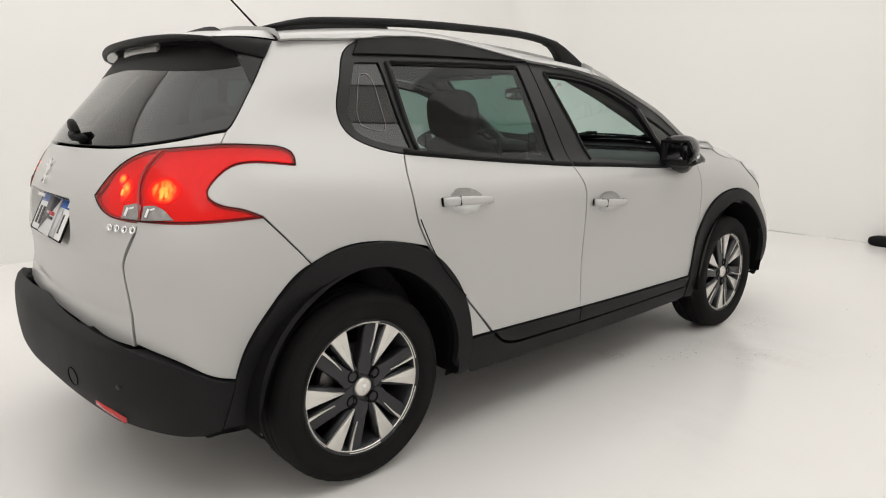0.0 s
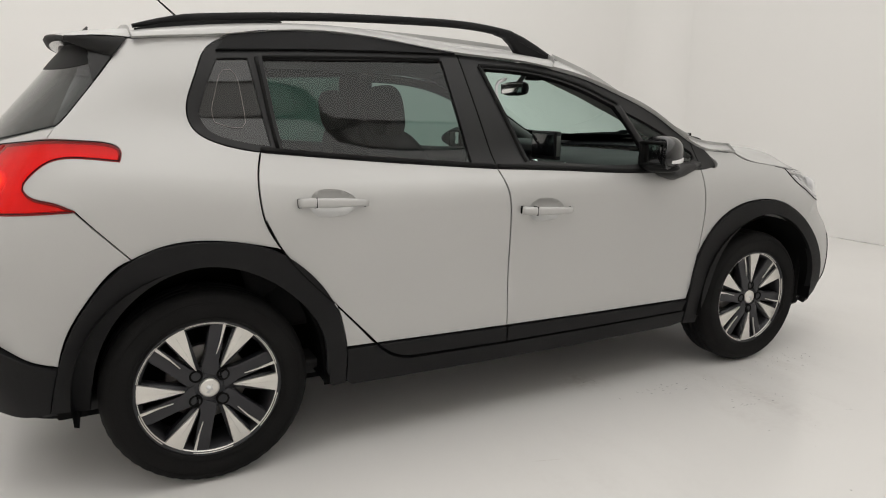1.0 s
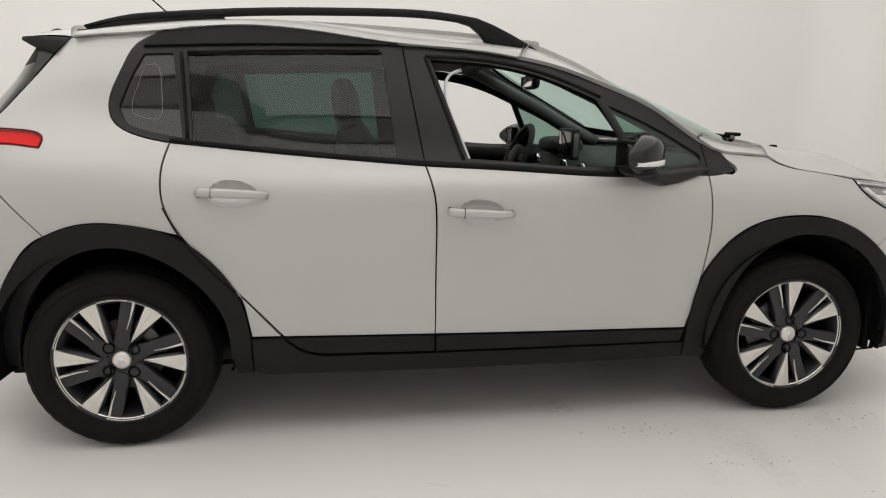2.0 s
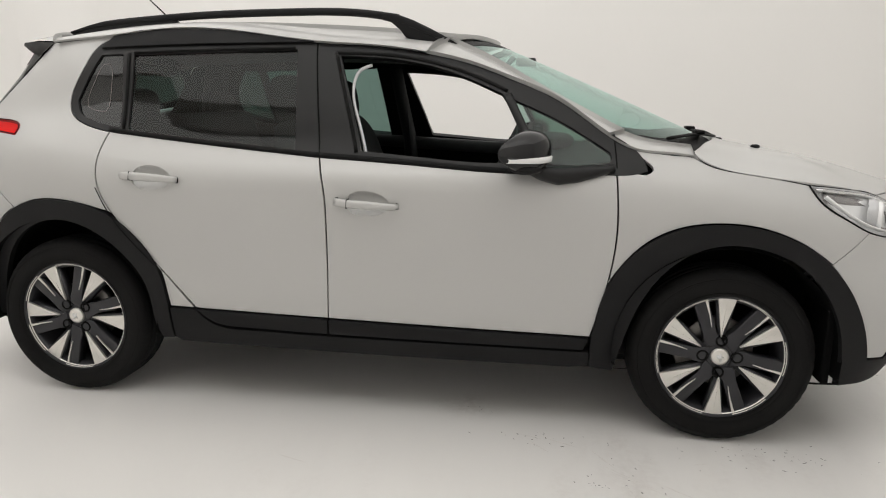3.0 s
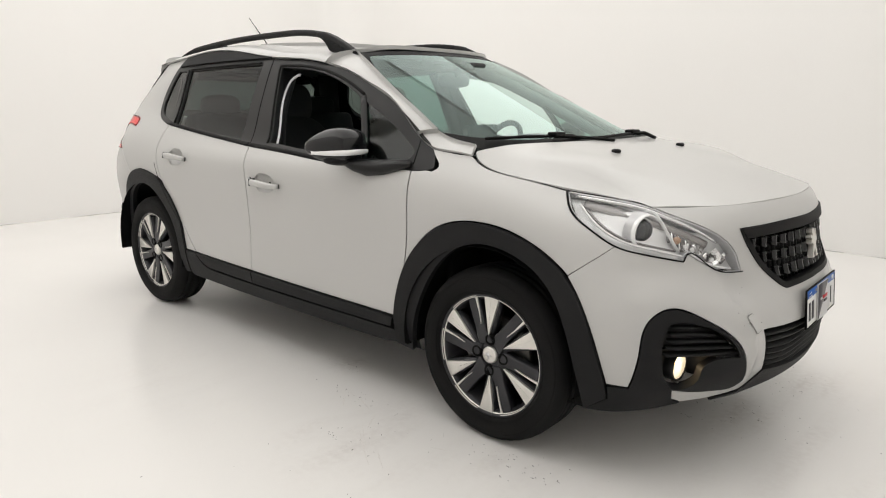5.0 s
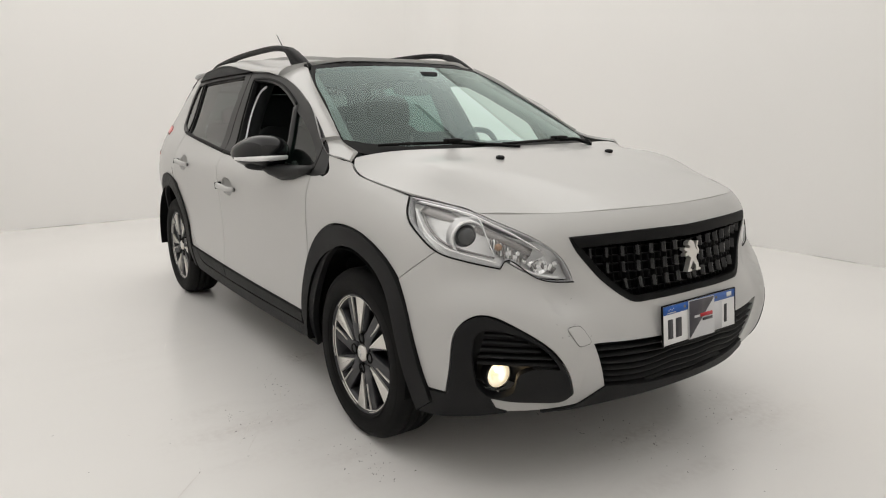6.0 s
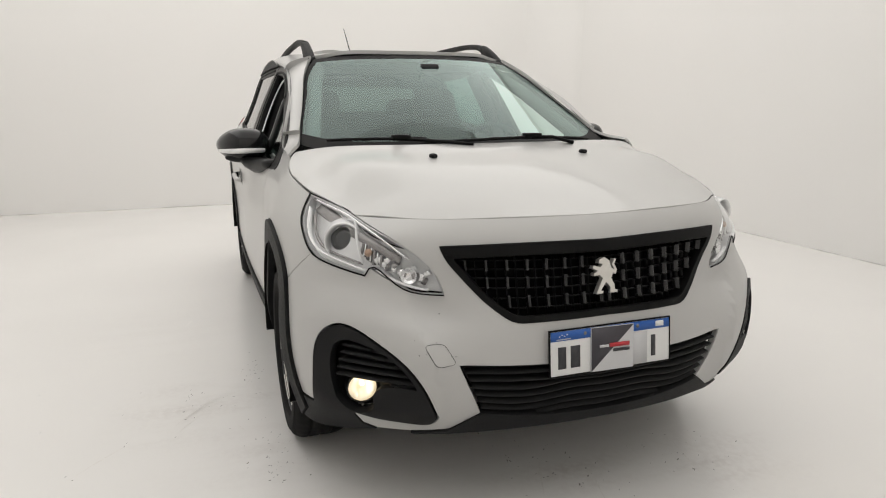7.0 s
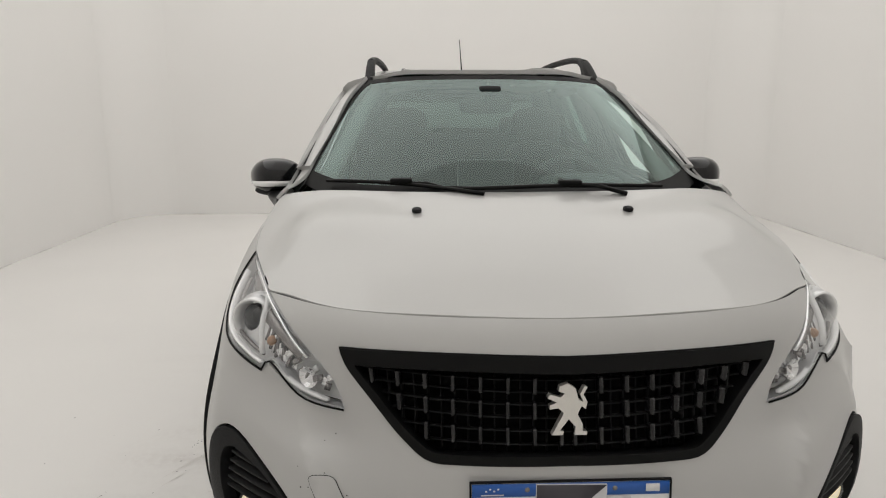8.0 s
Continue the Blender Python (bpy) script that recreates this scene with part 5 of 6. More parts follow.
    # tailgate
    gate = mirrored([[(TAIL, 1.100), (-2.35, 1.101), (-2.19, 1.105), (-1.99, 1.126), (-1.80, 1.150), (-1.712, 1.155)], [(-1.735, 1.120)], [(-1.86, 1.114), (-1.978, 1.106), (-2.096, 1.084), (-2.152, 1.044), (-2.196, .970)], [(-2.159, .941), (-2.109, .920), (-2.047, .913), (-1.985, .911)], [(-1.992, .89), (-2.027, .80), (-2.019, .69), (-1.986, .566)], [(-2.267, .578), (TAIL, .596)]], TAIL)
    recess = lambda u, v: -.064 * np.clip((v - .80) / .13, 0, 1) * np.clip((.948 - v) / .012, 0, 1) * np.clip((.275 - np.abs(u - TAIL)) / .02, 0, 1)
    round_to = lambda u: TAIL + np.abs(u - TAIL)
    tuck = lambda u, v: -.036 * np.clip((.79 - v) / .14, 0, 1) * np.clip((-1.78 - round_to(u)) / .35, 0, 1)
    tail = sheet("tailgate", skin, gate, PAINT, car, step=.013, crown=lambda u, v: recess(u, v) + tuck(u, v), label="pearl white tailgate")
    window = mirrored([[(TAIL, 1.104), (-2.35, 1.105), (-2.19, 1.109), (-1.99, 1.130), (-1.80, 1.154), (-1.713, 1.159)], [(-1.689, 1.172), (-1.644, 1.240), (-1.626, 1.287), (-1.584, 1.370), (-1.540, 1.42)], [(-1.9, 1.415), (TAIL, 1.42)]], TAIL)
    rear = sheet("rear_window", skin, window, REAR_PANE, tail, off=.001, thick=0, step=.05, gap=.002, label="dark heated rear window")
    rear.visible_shadow = False
    sheet("window_border", skin, window, GLOSS_BLACK, rear, off=-.004, thick=.004, holes=[inset(window, .05)], step=.05)
    spoiler(tail)
    # wiper, emblem and badges as plain shapes
    at = lambda y, z, off: tuple(on_skin(TAIL - y, z, off).translation)
    wiper = part("rear_wiper", tube_bm([at(-.05, 1.142, .020), at(-.07, 1.146, .032), at(-.11, 1.140, .032), at(-.155, 1.130, .022)], [(.009, .012), (.013, .020), (.013, .019), (.008, .010)], 12, .8), SEAL, tail, "black stub of the rear wiper arm")
    part("wiper_foot", tube_bm([at(-.09, 1.128, .012), at(-.14, 1.122, .012), at(-.20, 1.118, .010)], [(.020, .010), (.024, .014), (.014, .010)], 12, .8), SEAL, wiper)
    part("wiper_spring", tube_bm([at(-.10, 1.126, .030), at(-.16, 1.121, .028)], .005, 8), PLASTIC, wiper)
    m = on_skin(TAIL, 1.015, .002)
    part("emblem", prism_bm([(x * .85, y * .85) for x, y in crest], -.004, .005, m), CHROME, tail, "chrome emblem, a plain upright shape", smooth=False)
    part("badge", box_bm(-.05, .05, -.006, .006, -.002, .003, .001), CHROME, tail).data.transform(on_skin(TAIL, .940, .002))
    for k, w in enumerate((.021, .021, .021, .021)):
        bm = lathe_bm([(.0085, -.002), (.0135, .005), (.0105, .007), (.006, .002)], 20, on_skin(-2.090 + .031 * k, .888, .002) @ Matrix.Diagonal((1, .85, 1, 1)))
        part("badge", bm, CHROME, tail, "small chrome badge shapes")
    # rear bumper
    half = [*[BUMPER_TOP], [(-1.735, .300)], [(-1.80, .290), (-1.95, .306), (-2.06, .328), (-2.20, .372), (TAIL, .398)]]
    bump = sheet("rear_bumper", skin, mirrored(half, TAIL), PLASTIC, car, off=.011, thick=.05, step=.022, crown=lambda u, v: (.012 * np.clip((v - .30) / .1, 0, 1) - .050 * np.clip((v - .565) / .055, 0, 1)) * np.clip((-1.80 - round_to(u)) / .3, 0, 1), label="grained black rear bumper")
    low_half = [[(TAIL, .396), (-2.20, .370), (-2.06, .326)], [(-2.09, .305)], [(-2.2, .330), (TAIL, .345)]]
    sheet("rear_diffuser", skin, mirrored(low_half, TAIL), PLASTIC, bump, off=.004, thick=.05)
    for s in (0, 1):
        pts = [(-2.125, .384), (-2.08, .366), (-2.030, .344)]
        if s:
            pts = [(2 * TAIL - u, z) for u, z in pts]
        strip("reflector", skin, pts, .022, RED_REFLEX, bump, off=.019, height=.006, label="red rear reflector")
    ring = [(.016 * math.cos(a), .016 * math.sin(a)) for a in np.linspace(0, 2 * math.pi, 24, endpoint=False)]
    part("parking_sensor", prism_bm([(x * .55, y * .55) for x, y in ring], 0, .003, on_skin(-2.0, .47, .0335)), FRAME_BLACK, bump)
    part("tow_cover", lathe_bm([(.027, -.002), (.0275, .0012), (.0285, .0012), (.029, -.002)], 28, on_skin(-2.184, .453, .034)), SEAM, bump)


def spoiler(tail):
    """The roof spoiler: white top, black underside with a clear brake lamp, black side fins on the glass."""
    ys = np.linspace(-1, 1, 33)
    lip_x = lambda y: -1.670 + .080 * abs(y) ** 2.6
    lip_z = lambda y: 1.452 - .012 * y * y - .012 * abs(y) ** 5
    wide = lambda s: .575 - .042 * s

    def skin_of(rows, up):
        bm = bmesh.new()
        grid = [[bm.verts.new(p) for p in row] for row in rows]
        for a, b in zip(grid, grid[1:]):
            for k in range(len(a) - 1):
                bm.faces.new((a[k], a[k + 1], b[k + 1], b[k]))
        bmesh.ops.recalc_face_normals(bm, faces=bm.faces)
        if (sum(f.normal.z for f in bm.faces) < 0) == up:
            bmesh.ops.reverse_faces(bm, faces=bm.faces)
        return bm

    top, lip, under = [], [], []
    for y in ys:
        x1, z1 = lip_x(y), lip_z(y)
        z0 = float(roof_at(np.array([-1.44]), np.array([y * .47]))[0, 2]) + .001 if abs(y) < .96 else 1.431
        top.append([(-1.405 + (x1 + 1.405) * s, y * wide(s), z0 + (z1 - z0) * s + .006 * math.sin(math.pi * s)) for s in (0, .2, .4, .6, .8, .94, 1)])
        lip.append([(x1, y * wide(1), z1), (x1 - .004, y * wide(1), z1 - .008), (x1 + .002, y * wide(1), z1 - .022 + .01 * abs(y)), (x1 + .014, y * wide(1), z1 - .027 + .01 * abs(y))])
        under.append([(x1 + .014, y * wide(1), z1 - .027 + .01 * abs(y)), (x1 + .050, y * wide(1), z1 - .030), (-1.60 + .07 * abs(y) ** 2.6, y * wide(1), 1.392), (-1.625 + .08 * abs(y) ** 2.6, y * wide(1), 1.368), (-1.640 + .095 * abs(y) ** 2.6, y * wide(1), 1.344), (-1.60 + .095 * abs(y) ** 2.6, y * wide(1), 1.338)])
    ob = part("roof_spoiler", skin_of(top, True), PAINT, tail, "white roof spoiler with black underside")
    part("spoiler_lip", skin_of(lip, False), PLASTIC, ob, "black spoiler lip")
    part("spoiler_underside", skin_of(under, False), GLOSS_BLACK, ob, "glossy black spoiler underside")
    for flip in (False, True):
        FLIP[0] = flip
        fin = outline([(-1.583, 1.371), (-1.606, 1.330), (-1.627, 1.285)], [(-1.75, 1.340), (-1.870, 1.393)], [(-1.70, 1.381), (-1.583, 1.371)])
        sheet("spoiler_fin", skin, fin, FRAME_BLACK, ob, off=.004, thick=.02, step=.02)
        above = [(-1.416, -.577, 1.427), (-1.480, -.565, 1.429), (-1.538, -.551, 1.431), (-1.590, -.535, 1.430)]
        below = [(-1.462, -.612, 1.371), (-1.490, -.594, 1.374), (-1.538, -.568, 1.391), (-1.594, -.535, 1.418)]
        inner = [(-1.46, -.535, 1.385), (-1.49, -.527, 1.387), (-1.535, -.527, 1.393), (-1.585, -.527, 1.413)]
        raw("spoiler_end", above + below + inner, [(k, k + 1, k + 5, k + 4) for k in range(3)] + [(k + 4, k + 5, k + 9, k + 8) for k in range(3)], FRAME_BLACK, ob)
    FLIP[0] = False
    part("brake_lamp", box_bm(-1.626, -1.59, -.17, .17, 1.402, 1.424, .005), CLEAR_LAMP, ob, "clear high brake lamp")
    panel = mirrored([[(TAIL, 1.347), (-2.367, 1.336), (-2.216, 1.329), (-2.062, 1.327), (-1.911, 1.331), (-1.752, 1.341)], [(-1.870, 1.394)], [(-1.95, 1.43), (TAIL, 1.435)]], TAIL)
    sheet("spoiler_panel", skin, panel, SEAL, ob, off=.0022, thick=.004, step=.03, label="black panel under the spoiler")


def number_plate(name, car, m, card):
    plate = part(name, box_bm(-.20, .20, -.065, .065, -.004, .002, .003), PLATE, car, "white number plate with blue band and dark bars")
    plate.data.transform(m)
    bits = [(-.198, .198, .036, .063, PLATE_BLUE), (-.175, -.150, -.045, .018, INK), (-.135, -.105, -.045, .018, INK), (.135, .150, -.045, .018, INK), (.150, .178, .042, .058, PLATE)]
    for x0, x1, y0, y1, mat in bits:
        part("plate_bar", box_bm(x0, x1, y0, y1, .0016, .0032 + (.0006 if mat is PLATE else 0)), mat, plate).data.transform(m)
    for x0, x1, y0, y1 in ((-.203, .203, .064, .068), (-.203, .203, -.068, -.064), (-.203, -.199, -.064, .064), (.199, .203, -.064, .064)):
        part("plate_frame", box_bm(x0, x1, y0, y1, -.003, .0038, .001, 1), SEAL, plate, "thin black plate frame").data.transform(m)
    for x in (-.088, .088):
        part("plate_bolt", lathe_bm([(0, .006), (.004, .0055), (.006, .002)], 12, m @ Matrix.Translation((x, .050, 0))), STEEL, plate)
    for k in range(4):
        part("plate_bar", box_bm(-.172 + .008 * k, -.168 + .008 * k, .047 + .004 * (k % 2), .050 + .004 * (k % 2), .003, .0038), PLATE, plate).data.transform(m)
    part("plate_bar", box_bm(-.180, -.135, .039, .0415, .003, .0038), GREY_CARD, plate).data.transform(m)
    if card:
        lean = m @ Matrix.Rotation(radians(-1), 4, "Z")
        cover = part("cover_card", box_bm(-.072, .070, -.066, .062, .004, .008, .001), GREY_CARD, plate, "card taped over the plate")
        cover.data.transform(lean)
        part("card_print", prism_bm([(-.071, .061), (.069, .061), (-.071, -.065)], .0084, .0092, lean), DARK_CARD, plate)
        part("card_print", box_bm(-.045, -.015, .002, .010, .0094, .0102), GREY_CARD, plate).data.transform(lean)
        part("card_print", box_bm(-.012, .055, .001, .013, .0094, .0102), RED_INK, plate).data.transform(lean)
        part("card_print", box_bm(.000, .055, -.013, -.004, .0094, .0102), INK, plate).data.transform(lean)
        part("plate_tape", box_bm(.055, .12, -.06, .035, .0036, .0040), GREY_CARD, plate).data.transform(lean)
    return plate


def shell(car):
    """Dark inner body behind the seams, wheel wells, underbody."""
    FLIP[0] = False
    for flip in (False, True):
        FLIP[0] = flip
        dlo = outline([(.93, 1.0), (.84, 1.09), (.689, 1.180), (.517, 1.262), (.343, 1.329), (.163, 1.370), (-.265, 1.41)], [(-.6, 1.42), (-1.05, 1.42), (-1.12, 1.40)], [(-1.205, 1.2), (-1.18, 1.125), (-1.05, 1.09)], [(-.2, 1.02), (.4, .985), (.93, .985)], [(.93, 1.0)])
        well_r = outline([(-1.64, .23), (-1.60, .52), (-1.45, .69), (-1.27, .745), (-1.10, .705), (-.96, .58), (-.88, .23)], [(-1.64, .23)])
        well_f = outline([(.89, .23), (.94, .50), (1.07, .67), (1.20, .742), (1.36, .742), (1.52, .66), (1.63, .50), (1.66, .23)], [(.89, .23)])
        inner = outline([(-1.55, 1.40), (-1.95, .95), (-1.96, .25)], [(1.70, .22)], [(1.80, .6), (1.68, .73), (1.53, .80), (1.42, .90)], [(1.15, .99), (.97, 1.05)], [(.86, 1.075), (.517, 1.262), (.163, 1.372), (-.27, 1.415)], [(-.6, 1.45), (-1.1, 1.43), (-1.42, 1.41)], [(-1.55, 1.40)])
        sheet("inner_body", skin, inner, SEAM, car, off=-.034, thick=0, gap=0, step=.07, holes=[dlo, well_r, well_f])
        for cx, r in ((-1.268, .392), (1.268, .385)):
            bm = bmesh.new()
            rows = []
            for y in (-.86, -.72, -.58):
                rows.append([bm.verts.new((cx + r * math.cos(a), y, max(.285, .345 + r * math.sin(a)))) for a in np.linspace(-.3, math.pi + .3, 25)])
            for a, b in zip(rows, rows[1:]):
                for k in range(24):
                    bm.faces.new((a[k], a[k + 1], b[k + 1], b[k]))
            bm.faces.new(rows[-1])
            part("wheel_well", bm, SEAM, car, "dark wheel housing")
            if cx > 0:
                part("wheel_liner", box_bm(1.615, 1.645, -.80, -.50, .245, .56, .008), SEAM, car, "dark wheel arch liner")
    FLIP[0] = False
    bm = box_bm(-1.72, 1.60, -.62, .62, .215, .25, .01)
    part("underbody", bm, SEAM, car)
    part("firewall", box_bm(.98, 1.02, -.72, .72, .3, .98), SEAM, car)
    part("exhaust", tube_bm([(-1.3, .35, .24), (-1.75, .38, .235), (-1.93, .40, .24)], .028, 14), STEEL, car)
    for s in (-1, 1):
        part("axle_beam", box_bm(-1.30 if s < 0 else 1.24, -1.24 if s < 0 else 1.30, -.60, .60, .26, .32, .01), SEAM, car)


def seat(car, x, y, wide, tilt=16):
    cushion = part("seat", ball_bm((x + .02, y, .56), (.27, wide, .10), 3, power=.55), CLOTH, car, "black cloth seat with headrest")
    back = ball_bm((0, 0, 0), (.085, wide * .96, .33), 3, Matrix.Identity(4), .62)
    for v in back.verts:
        v.co.y *= 1 - .18 * max(0, v.co.z / .33) ** 2
        v.co.x += .03 * (abs(v.co.y) / wide) ** 2
    back.transform(Matrix.Translation((x - .27, y, .815)) @ Matrix.Rotation(radians(-tilt), 4, "Y"))
    part("backrest", back, CLOTH, cushion)
    rest = ball_bm((0, 0, 0), (.050, .142, .106), 3, None, .65)
    rest.transform(Matrix.Translation((x - .368, y, 1.205)) @ Matrix.Rotation(radians(-8), 4, "Y"))
    part("headrest", rest, CLOTH, cushion)
    for s in (-1, 1):
        part("headrest_post", tube_bm([(x - .355, y + .055 * s, 1.04), (x - .372, y + .055 * s, 1.14)], .006, 8), STEEL, cushion)


def cabin(car):
    seat(car, -.11, -.38, .25)
    seat(car, -.09, .37, .25)
    bench = part("rear_bench", box_bm(-1.05, -.55, -.62, .62, .42, .62, .06, 3), CLOTH, car, "black cloth rear bench")
    back = box_bm(-.07, .07, -.62, .62, -.3, .3, .05, 3)
    back.transform(Matrix.Translation((-1.09, 0, .84)) @ Matrix.Rotation(radians(-14), 4, "Y"))
    part("backrest", back, CLOTH, bench)
    for y in (-.38, .38):
        rest = ball_bm((-1.185, y, 1.175), (.045, .13, .075), 2, None, .65)
        part("headrest", rest, CLOTH, bench)
    part("cabin_floor", box_bm(-1.75, 1.0, -.70, .70, .27, .32), TRIM, car)
    part("boot_cover", box_bm(-1.78, -1.2, -.58, .58, .93, .95, .008), TRIM, car)
    # dashboard
    dash = bmesh.new()
    prof = [(1.02, .55), (.72, .58), (.60, .72), (.585, .86), (.64, .955), (.74, .985), (.90, 1.000), (1.12, 1.000)]
    rows = []
    for y in np.linspace(-.69, .69, 25):
        hump = .035 * math.exp(-((y - .36) / .16) ** 2)
        rows.append([dash.verts.new((x, y, z + (hump if z > .9 and x < .85 else 0))) for x, z in prof])
    for a, b in zip(rows, rows[1:]):
        for k in range(len(prof) - 1):
            dash.faces.new((a[k], b[k], b[k + 1], a[k + 1]))
    bmesh.ops.recalc_face_normals(dash, faces=dash.faces)
    board = part("dashboard", dash, TRIM, car, "dark grained dashboard")
    cowl = ball_bm((.66, .36, 1.015), (.10, .17, .045), 3, None, .7)
    part("instrument_cowl", cowl, TRIM, board)
    part("screen_frame", box_bm(.565, .60, -.13, .10, .965, 1.112, .012, 3), TRIM, board, "silver-edged touch screen")
    part("screen_edge", box_bm(.567, .590, -.134, -.130, .985, 1.09, .001), STEEL, board)
    part("touch_screen", box_bm(.560, .567, -.112, .082, .985, 1.098, .003), DIODE, board)
    for y in (-.60, -.15, .12, .60):
        part("air_vent", lathe_bm([(.030, -.01), (.040, .004), (.044, .004), (.046, -.01)], 24, Matrix.Translation((.60, y, .91)) @ Matrix.Rotation(radians(-90), 4, "Y")), CHROME, board)
    # steering wheel
    m = Matrix.Translation((.42, .36, .955)) @ Matrix.Rotation(radians(-66), 4, "Y")
    ring = [(.172 + .015 * math.cos(a), .015 * math.sin(a)) for a in np.linspace(0, 2 * math.pi, 12, endpoint=False)]
    wheel = part("steering_wheel", lathe_bm(ring, 48, m, True), TRIM, car, "small black steering wheel")
    part("wheel_boss", ball_bm((0, 0, 0), (.062, .078, .03), 2, m, .7), TRIM, wheel)
    for a in (90, -90, 180):
        b = m @ Matrix.Rotation(radians(a), 4, "Z")
        spoke = box_bm(.05, .165, -.02, .02, -.012, .006, .005)
        spoke.transform(b)
        part("wheel_spoke", spoke, TRIM, wheel)
    # inner mirror, linings, belts
    im = part("inner_mirror", ball_bm((.39, 0, 1.325), (.018, .115, .035), 2, None, .6), TRIM, car, "black interior mirror")
    part("mirror_face", box_bm(.366, .371, -.098, .098, 1.302, 1.350, .006, 2), CHROME, im, "interior mirror glass")
    part("mirror_stem", tube_bm([(.40, 0, 1.345), (.46, 0, 1.41)], .012, 8), TRIM, im)
    part("headlining", *_lining(), car, "grey cloth headlining")
    for s in (-1, 1):
        FLIP[0] = s > 0
        part("pillar_lining", tube_bm([(.18, -.475, 1.395), (.38, -.525, 1.310), (.58, -.565, 1.215), (.78, -.61, 1.11), (.96, -.645, 1.02)], (.034, .030), 10), LINING, car, "grey pillar lining")
        part("centre_pillar_lining", tube_bm([(-.22, -.54, 1.39), (-.20, -.63, 1.2), (-.17, -.70, 1.0), (-.15, -.73, .6)], (.035, .045), 10), TRIM, car)
        part("rear_pillar_lining", tube_bm([(-1.25, -.52, 1.40), (-1.33, -.60, 1.2), (-1.38, -.66, 1.0)], (.07, .05), 10), TRIM, car)
        part("seat_belt", tube_bm([(-.20, -.60, 1.27), (-.18, -.64, 1.1), (-.16, -.68, .8)], (.022, .003), 8), TRIM, car)
        part("sun_visor", box_bm(.12, .30, -.46, -.14, 1.405, 1.418, .005), LINING, car)
        part("door_lining", tube_bm([(-1.0, -.70, 1.02), (-.2, -.72, .975), (.5, -.72, .945), (.95, -.71, .945)], (.02, .035), 10), TRIM, car)
    FLIP[0] = False


def _lining():
    bm = bmesh.new()
    rows = []
    for x in np.linspace(-1.42, .22, 12):
        rows.append([bm.verts.new((x, y, float(roof_mid(np.array([x]))[0]) - .045 - .05 * abs(y / .5) ** 3)) for y in np.linspace(-.5, .5, 11)])
    for a, b in zip(rows, rows[1:]):
        for k in range(10):
            bm.faces.new((a[k], a[k + 1], b[k + 1], b[k]))
    return bm, LINING


# ---- the studio ----
X0, X1, Y0, Y1, TOP = -4.80, 4.95, -3.73, 3.77, 4.3


def slab(name, label, mat, *box):
    return tagged(part(name, box_bm(*box), mat, None, "", smooth=False), label, name.split("_")[0], "", "structure")


def studio():
    slab("floor", "glossy white painted studio floor with scuffs", FLOOR_WHITE, X0 - .2, X1 + .2, Y0 - .2, Y1 + .2, -.2, 0)
    slab("ceiling", "white studio ceiling", WALL_WHITE, X0 - .2, X1 + .2, Y0 - .2, Y1 + .2, TOP, TOP + .2)
    slab("wall_west", "plain white studio wall", WALL_WHITE, X0 - .2, X0, Y0, Y1, 0, TOP)
    slab("wall_east", "plain white studio wall", WALL_WHITE, X1, X1 + .2, Y0, Y1, 0, TOP)
    slab("wall_south", "plain white studio wall", WALL_WHITE, X0 - .2, X1 + .2, Y0 - .2, Y0, 0, TOP)
    slab("wall_north", "plain white studio wall", WALL_WHITE, X0 - .2, X1 + .2, Y1, Y1 + .2, 0, TOP)


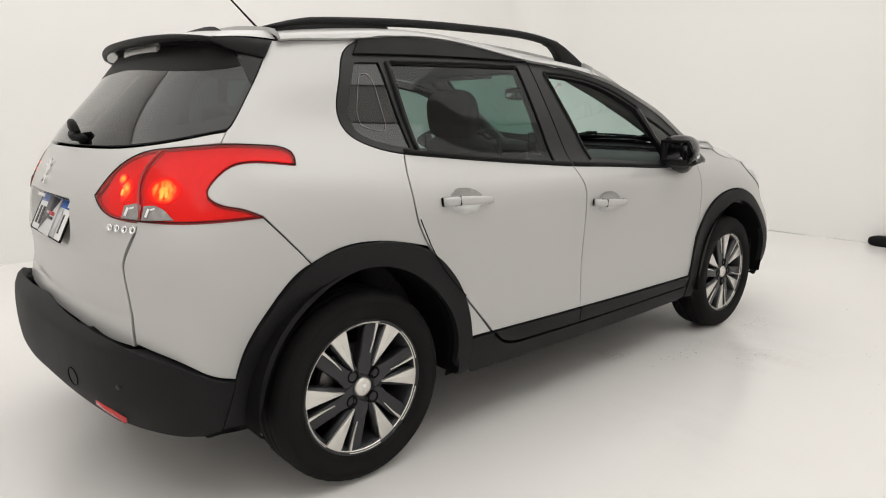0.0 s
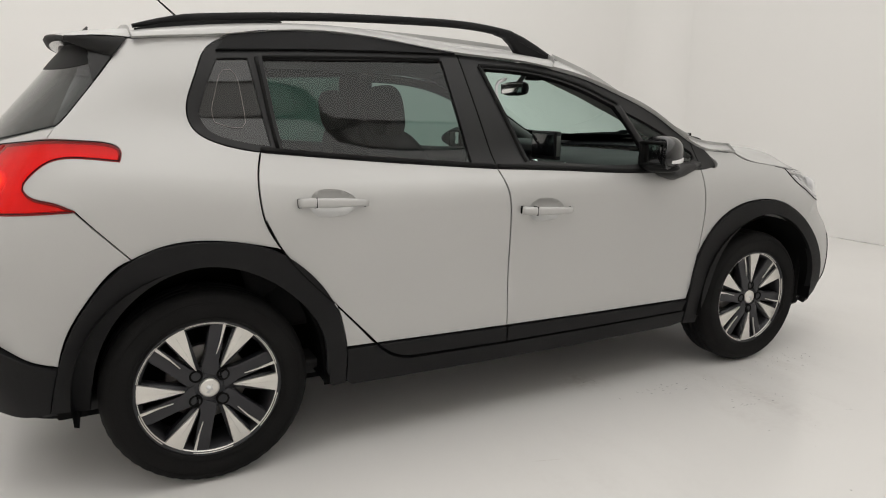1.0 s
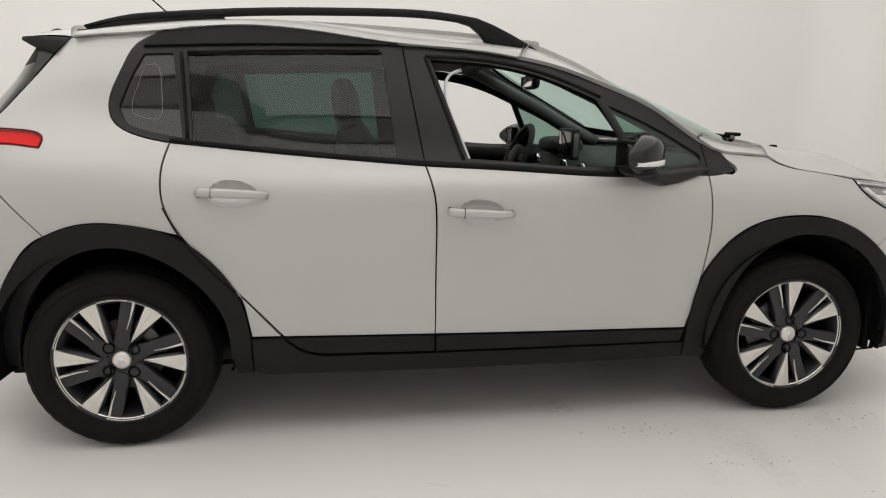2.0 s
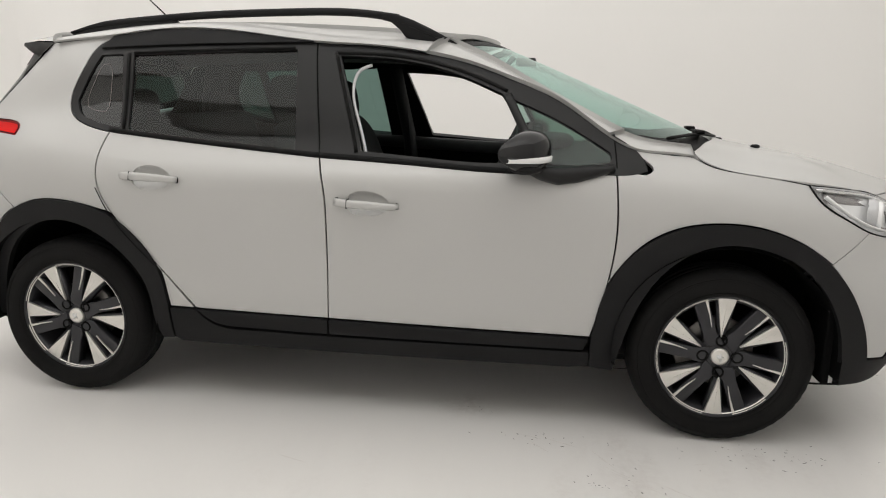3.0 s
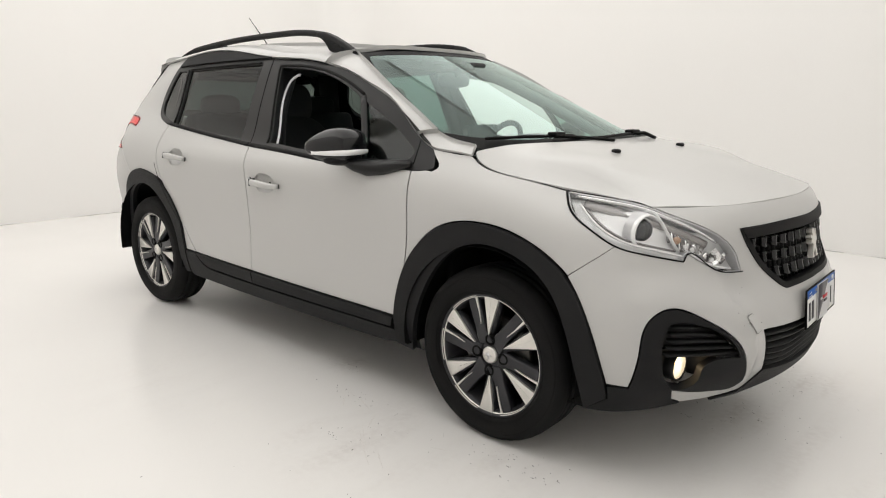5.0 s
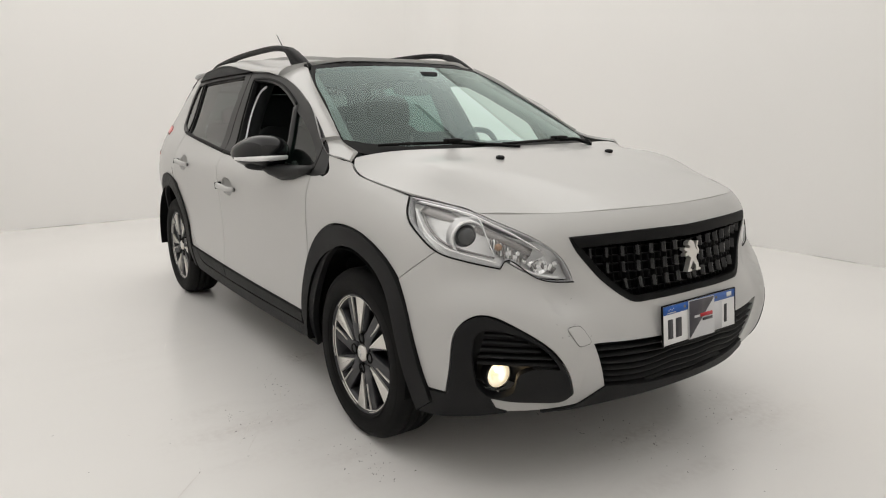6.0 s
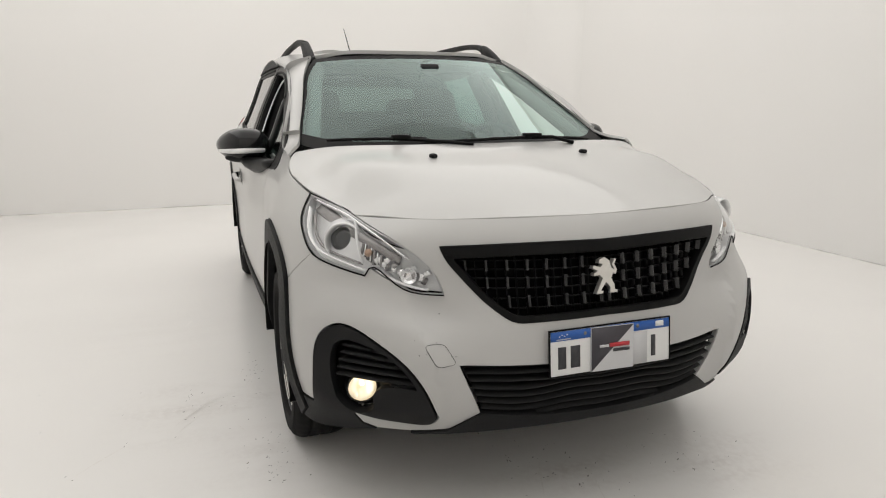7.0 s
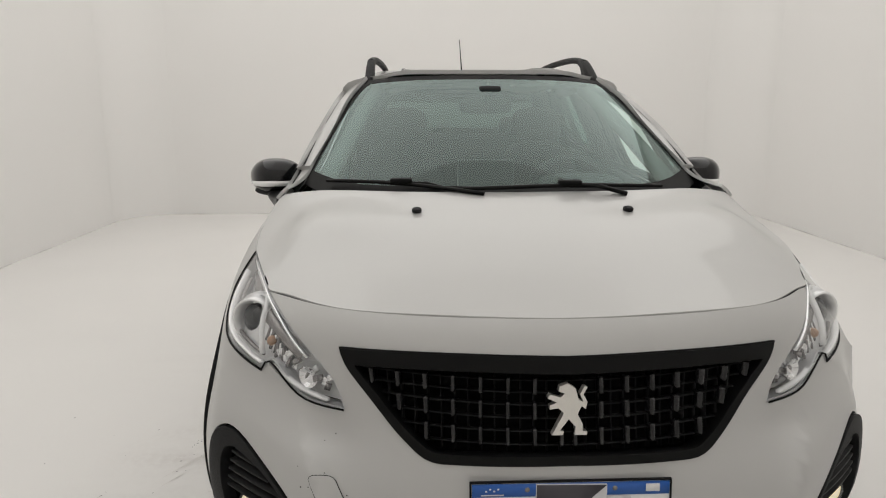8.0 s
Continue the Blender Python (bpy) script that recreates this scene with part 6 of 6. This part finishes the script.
def studio_details():
    """The joint of floor and walls, soft upright corners, marks on the floor, and a stand's foot by the wall."""
    rng = random.Random(11)
    bm = bmesh.new()
    for along, fixed, a0, a1, normal in (("y", X0 + .003, Y0, Y1, 1), ("y", X1 - .003, Y0, Y1, -1), ("x", Y0 + .003, X0, X1, 1), ("x", Y1 - .003, X0, X1, -1)):
        a = a0 + rng.uniform(0, .4)
        while a < a1 - .3:
            run = rng.uniform(.1, .7)
            n = max(2, int(run / .06))
            wide = [rng.uniform(.001, .0055) for _ in range(n + 1)]
            wide[0] = wide[-1] = .0006
            rows = []
            for k in range(n + 1):
                p = a + run * k / n
                pair = ((fixed, p, .0008), (fixed + normal * wide[k], p, .0008 + wide[k] * .6)) if along == "y" else ((p, fixed, .0008), (p, fixed + normal * wide[k], .0008 + wide[k] * .6))
                rows.append([bm.verts.new(q) for q in pair])
            for q, r in zip(rows, rows[1:]):
                bm.faces.new((q[0], q[1], r[1], r[0]))
            a += run + rng.uniform(.02, .5)
    tagged(part("floor_joint", bm, JOINT), "thin dirty joint between floor and walls", "joint", "", "structure")
    for x, y, turn in ((X0, Y0, 0), (X1, Y0, 90), (X1, Y1, 180), (X0, Y1, 270)):
        bm, rows, r = bmesh.new(), [], .55
        for k in range(13):
            th = math.pi / 2 * k / 12
            rows.append([bm.verts.new((r - r * math.cos(th) + .001, r - r * math.sin(th) + .001, z)) for z in (0, TOP)])
        for a, b in zip(rows, rows[1:]):
            bm.faces.new((a[0], b[0], b[1], a[1]))
        bmesh.ops.recalc_face_normals(bm, faces=bm.faces)
        if bm.faces[6].normal.x < 0:
            bmesh.ops.reverse_faces(bm, faces=bm.faces)
        bm.transform(pose(x, y, 0, 0, 0, turn))
        tagged(part("corner_cove", bm, WALL_WHITE), "rounded white corner between two studio walls", "cove", "", "structure")
    # crumbs, tyre dust and scuffs, densest beside the car's right front wheel
    bm = bmesh.new()
    def flake(x, y, long, wide, turn):
        n = 6
        ring = [bm.verts.new((x + rr * (math.cos(th) * long * math.cos(turn) - math.sin(th) * wide * math.sin(turn)), y + rr * (math.cos(th) * long * math.sin(turn) + math.sin(th) * wide * math.cos(turn)), .0007)) for th, rr in ((2 * math.pi * k / n, rng.uniform(.6, 1.1)) for k in range(n))]
        tip = bm.verts.new((x, y, .0007 + min(long, wide) * .5))
        for k in range(n):
            bm.faces.new((ring[k], ring[(k + 1) % n], tip))
    for cx, cy, sx, sy, count in ((.67, -.91, .10, .03, 26), (.82, -1.19, .025, .03, 10), (.98, -1.13, .10, .09, 16), (.36, -.70, .05, .03, 8), (1.42, -.90, .16, .04, 34), (1.66, -.90, .14, .05, 16), (1.88, -.06, .16, .06, 26), (2.0, .08, .14, .06, 24), (1.93, .48, .14, .07, 26), (1.98, .62, .10, .06, 8), (1.18, -1.40, .01, .01, 2), (1.36, -1.56, .02, .01, 2), (1.3, -1.3, .5, .3, 8), (.3, -1.5, 1.2, .5, 8), (2.4, -.9, .5, .6, 6)):
        for k in range(count):
            size = rng.uniform(.0009, .0032)
            flake(rng.gauss(cx, sx), rng.gauss(cy, sy), size * rng.uniform(1, 3.2), size * .7, rng.gauss(-.7, .5))
    tagged(part("floor_crumbs", bm, CRUMB), "scattered dark crumbs and dust on the floor", "dirt", "", "stuff")
    bm = bmesh.new()
    for cx, cy, long, turn in ((.93, -1.12, .11, -.65), (.98, -1.17, .13, -.60), (.94, -1.22, .05, -1.2), (1.09, -1.19, .06, -.6), (.86, -1.02, .07, -1.0), (.72, -.93, .06, -.4), (.60, -.90, .05, -.3), (1.19, -1.0, .03, .35), (1.27, -1.48, .13, -.72), (-.2, -1.2, .06, -.3), (.36, -.71, .05, .1), (1.90, -.08, .10, -.4), (2.02, .07, .08, -.3), (1.94, .47, .12, -.25), (.64, -.97, .05, -.8)):
        rows, n = [], 9
        for k in range(n):
            s = -1 + 2 * k / (n - 1)
            w = .0032 * (1 - s * s) * rng.uniform(.5, 1.2) + .0004
            px, py = cx + long * s * math.cos(turn) + .05 * long * s * s, cy + long * s * math.sin(turn)
            rows.append([bm.verts.new((px - w * math.sin(turn) * e, py + w * math.cos(turn) * e, .0006)) for e in (-1, 1)])
        for a, b in zip(rows, rows[1:]):
            bm.faces.new((a[0], a[1], b[1], b[0]))
    tagged(part("floor_scuffs", bm, SCUFF), "faint grey rubber scuffs on the floor", "scuffs", "", "stuff")
    foot = part("stand_foot", ball_bm((4.86, -.72, .045), (.07, .16, .055), 3, None, .7), SEAL)
    tagged(foot, "small black foot on the floor by the wall", "stand foot")


studio()
studio_details()
car = tagged(new("car"), "pearl white crossover car with black plastic cladding, front windows open", "car")
for FLIP[0] in (False, True):
    flank(car)
FLIP[0] = False
middle_panels(car)
shell(car)
cabin(car)
for x, y, turn in ((-1.268, -.822, -4), (1.269, -.818, 29), (-1.268, .822, 20), (1.269, .818, 40)):
    wheel_thing(car, x, y, turn, 60 if x > 0 else 45)
number_plate("front_plate", car, Matrix.Translation((2.141, 0, .542)) @ pose(0, 0, 0, 90, 0, 90) @ pose(0, 0, 0, -6), True)
number_plate("rear_plate", car, Matrix.Translation((-1.956, -.035, .872)) @ pose(0, 0, 0, 90, 0, -90) @ pose(0, 0, 0, -25), True)
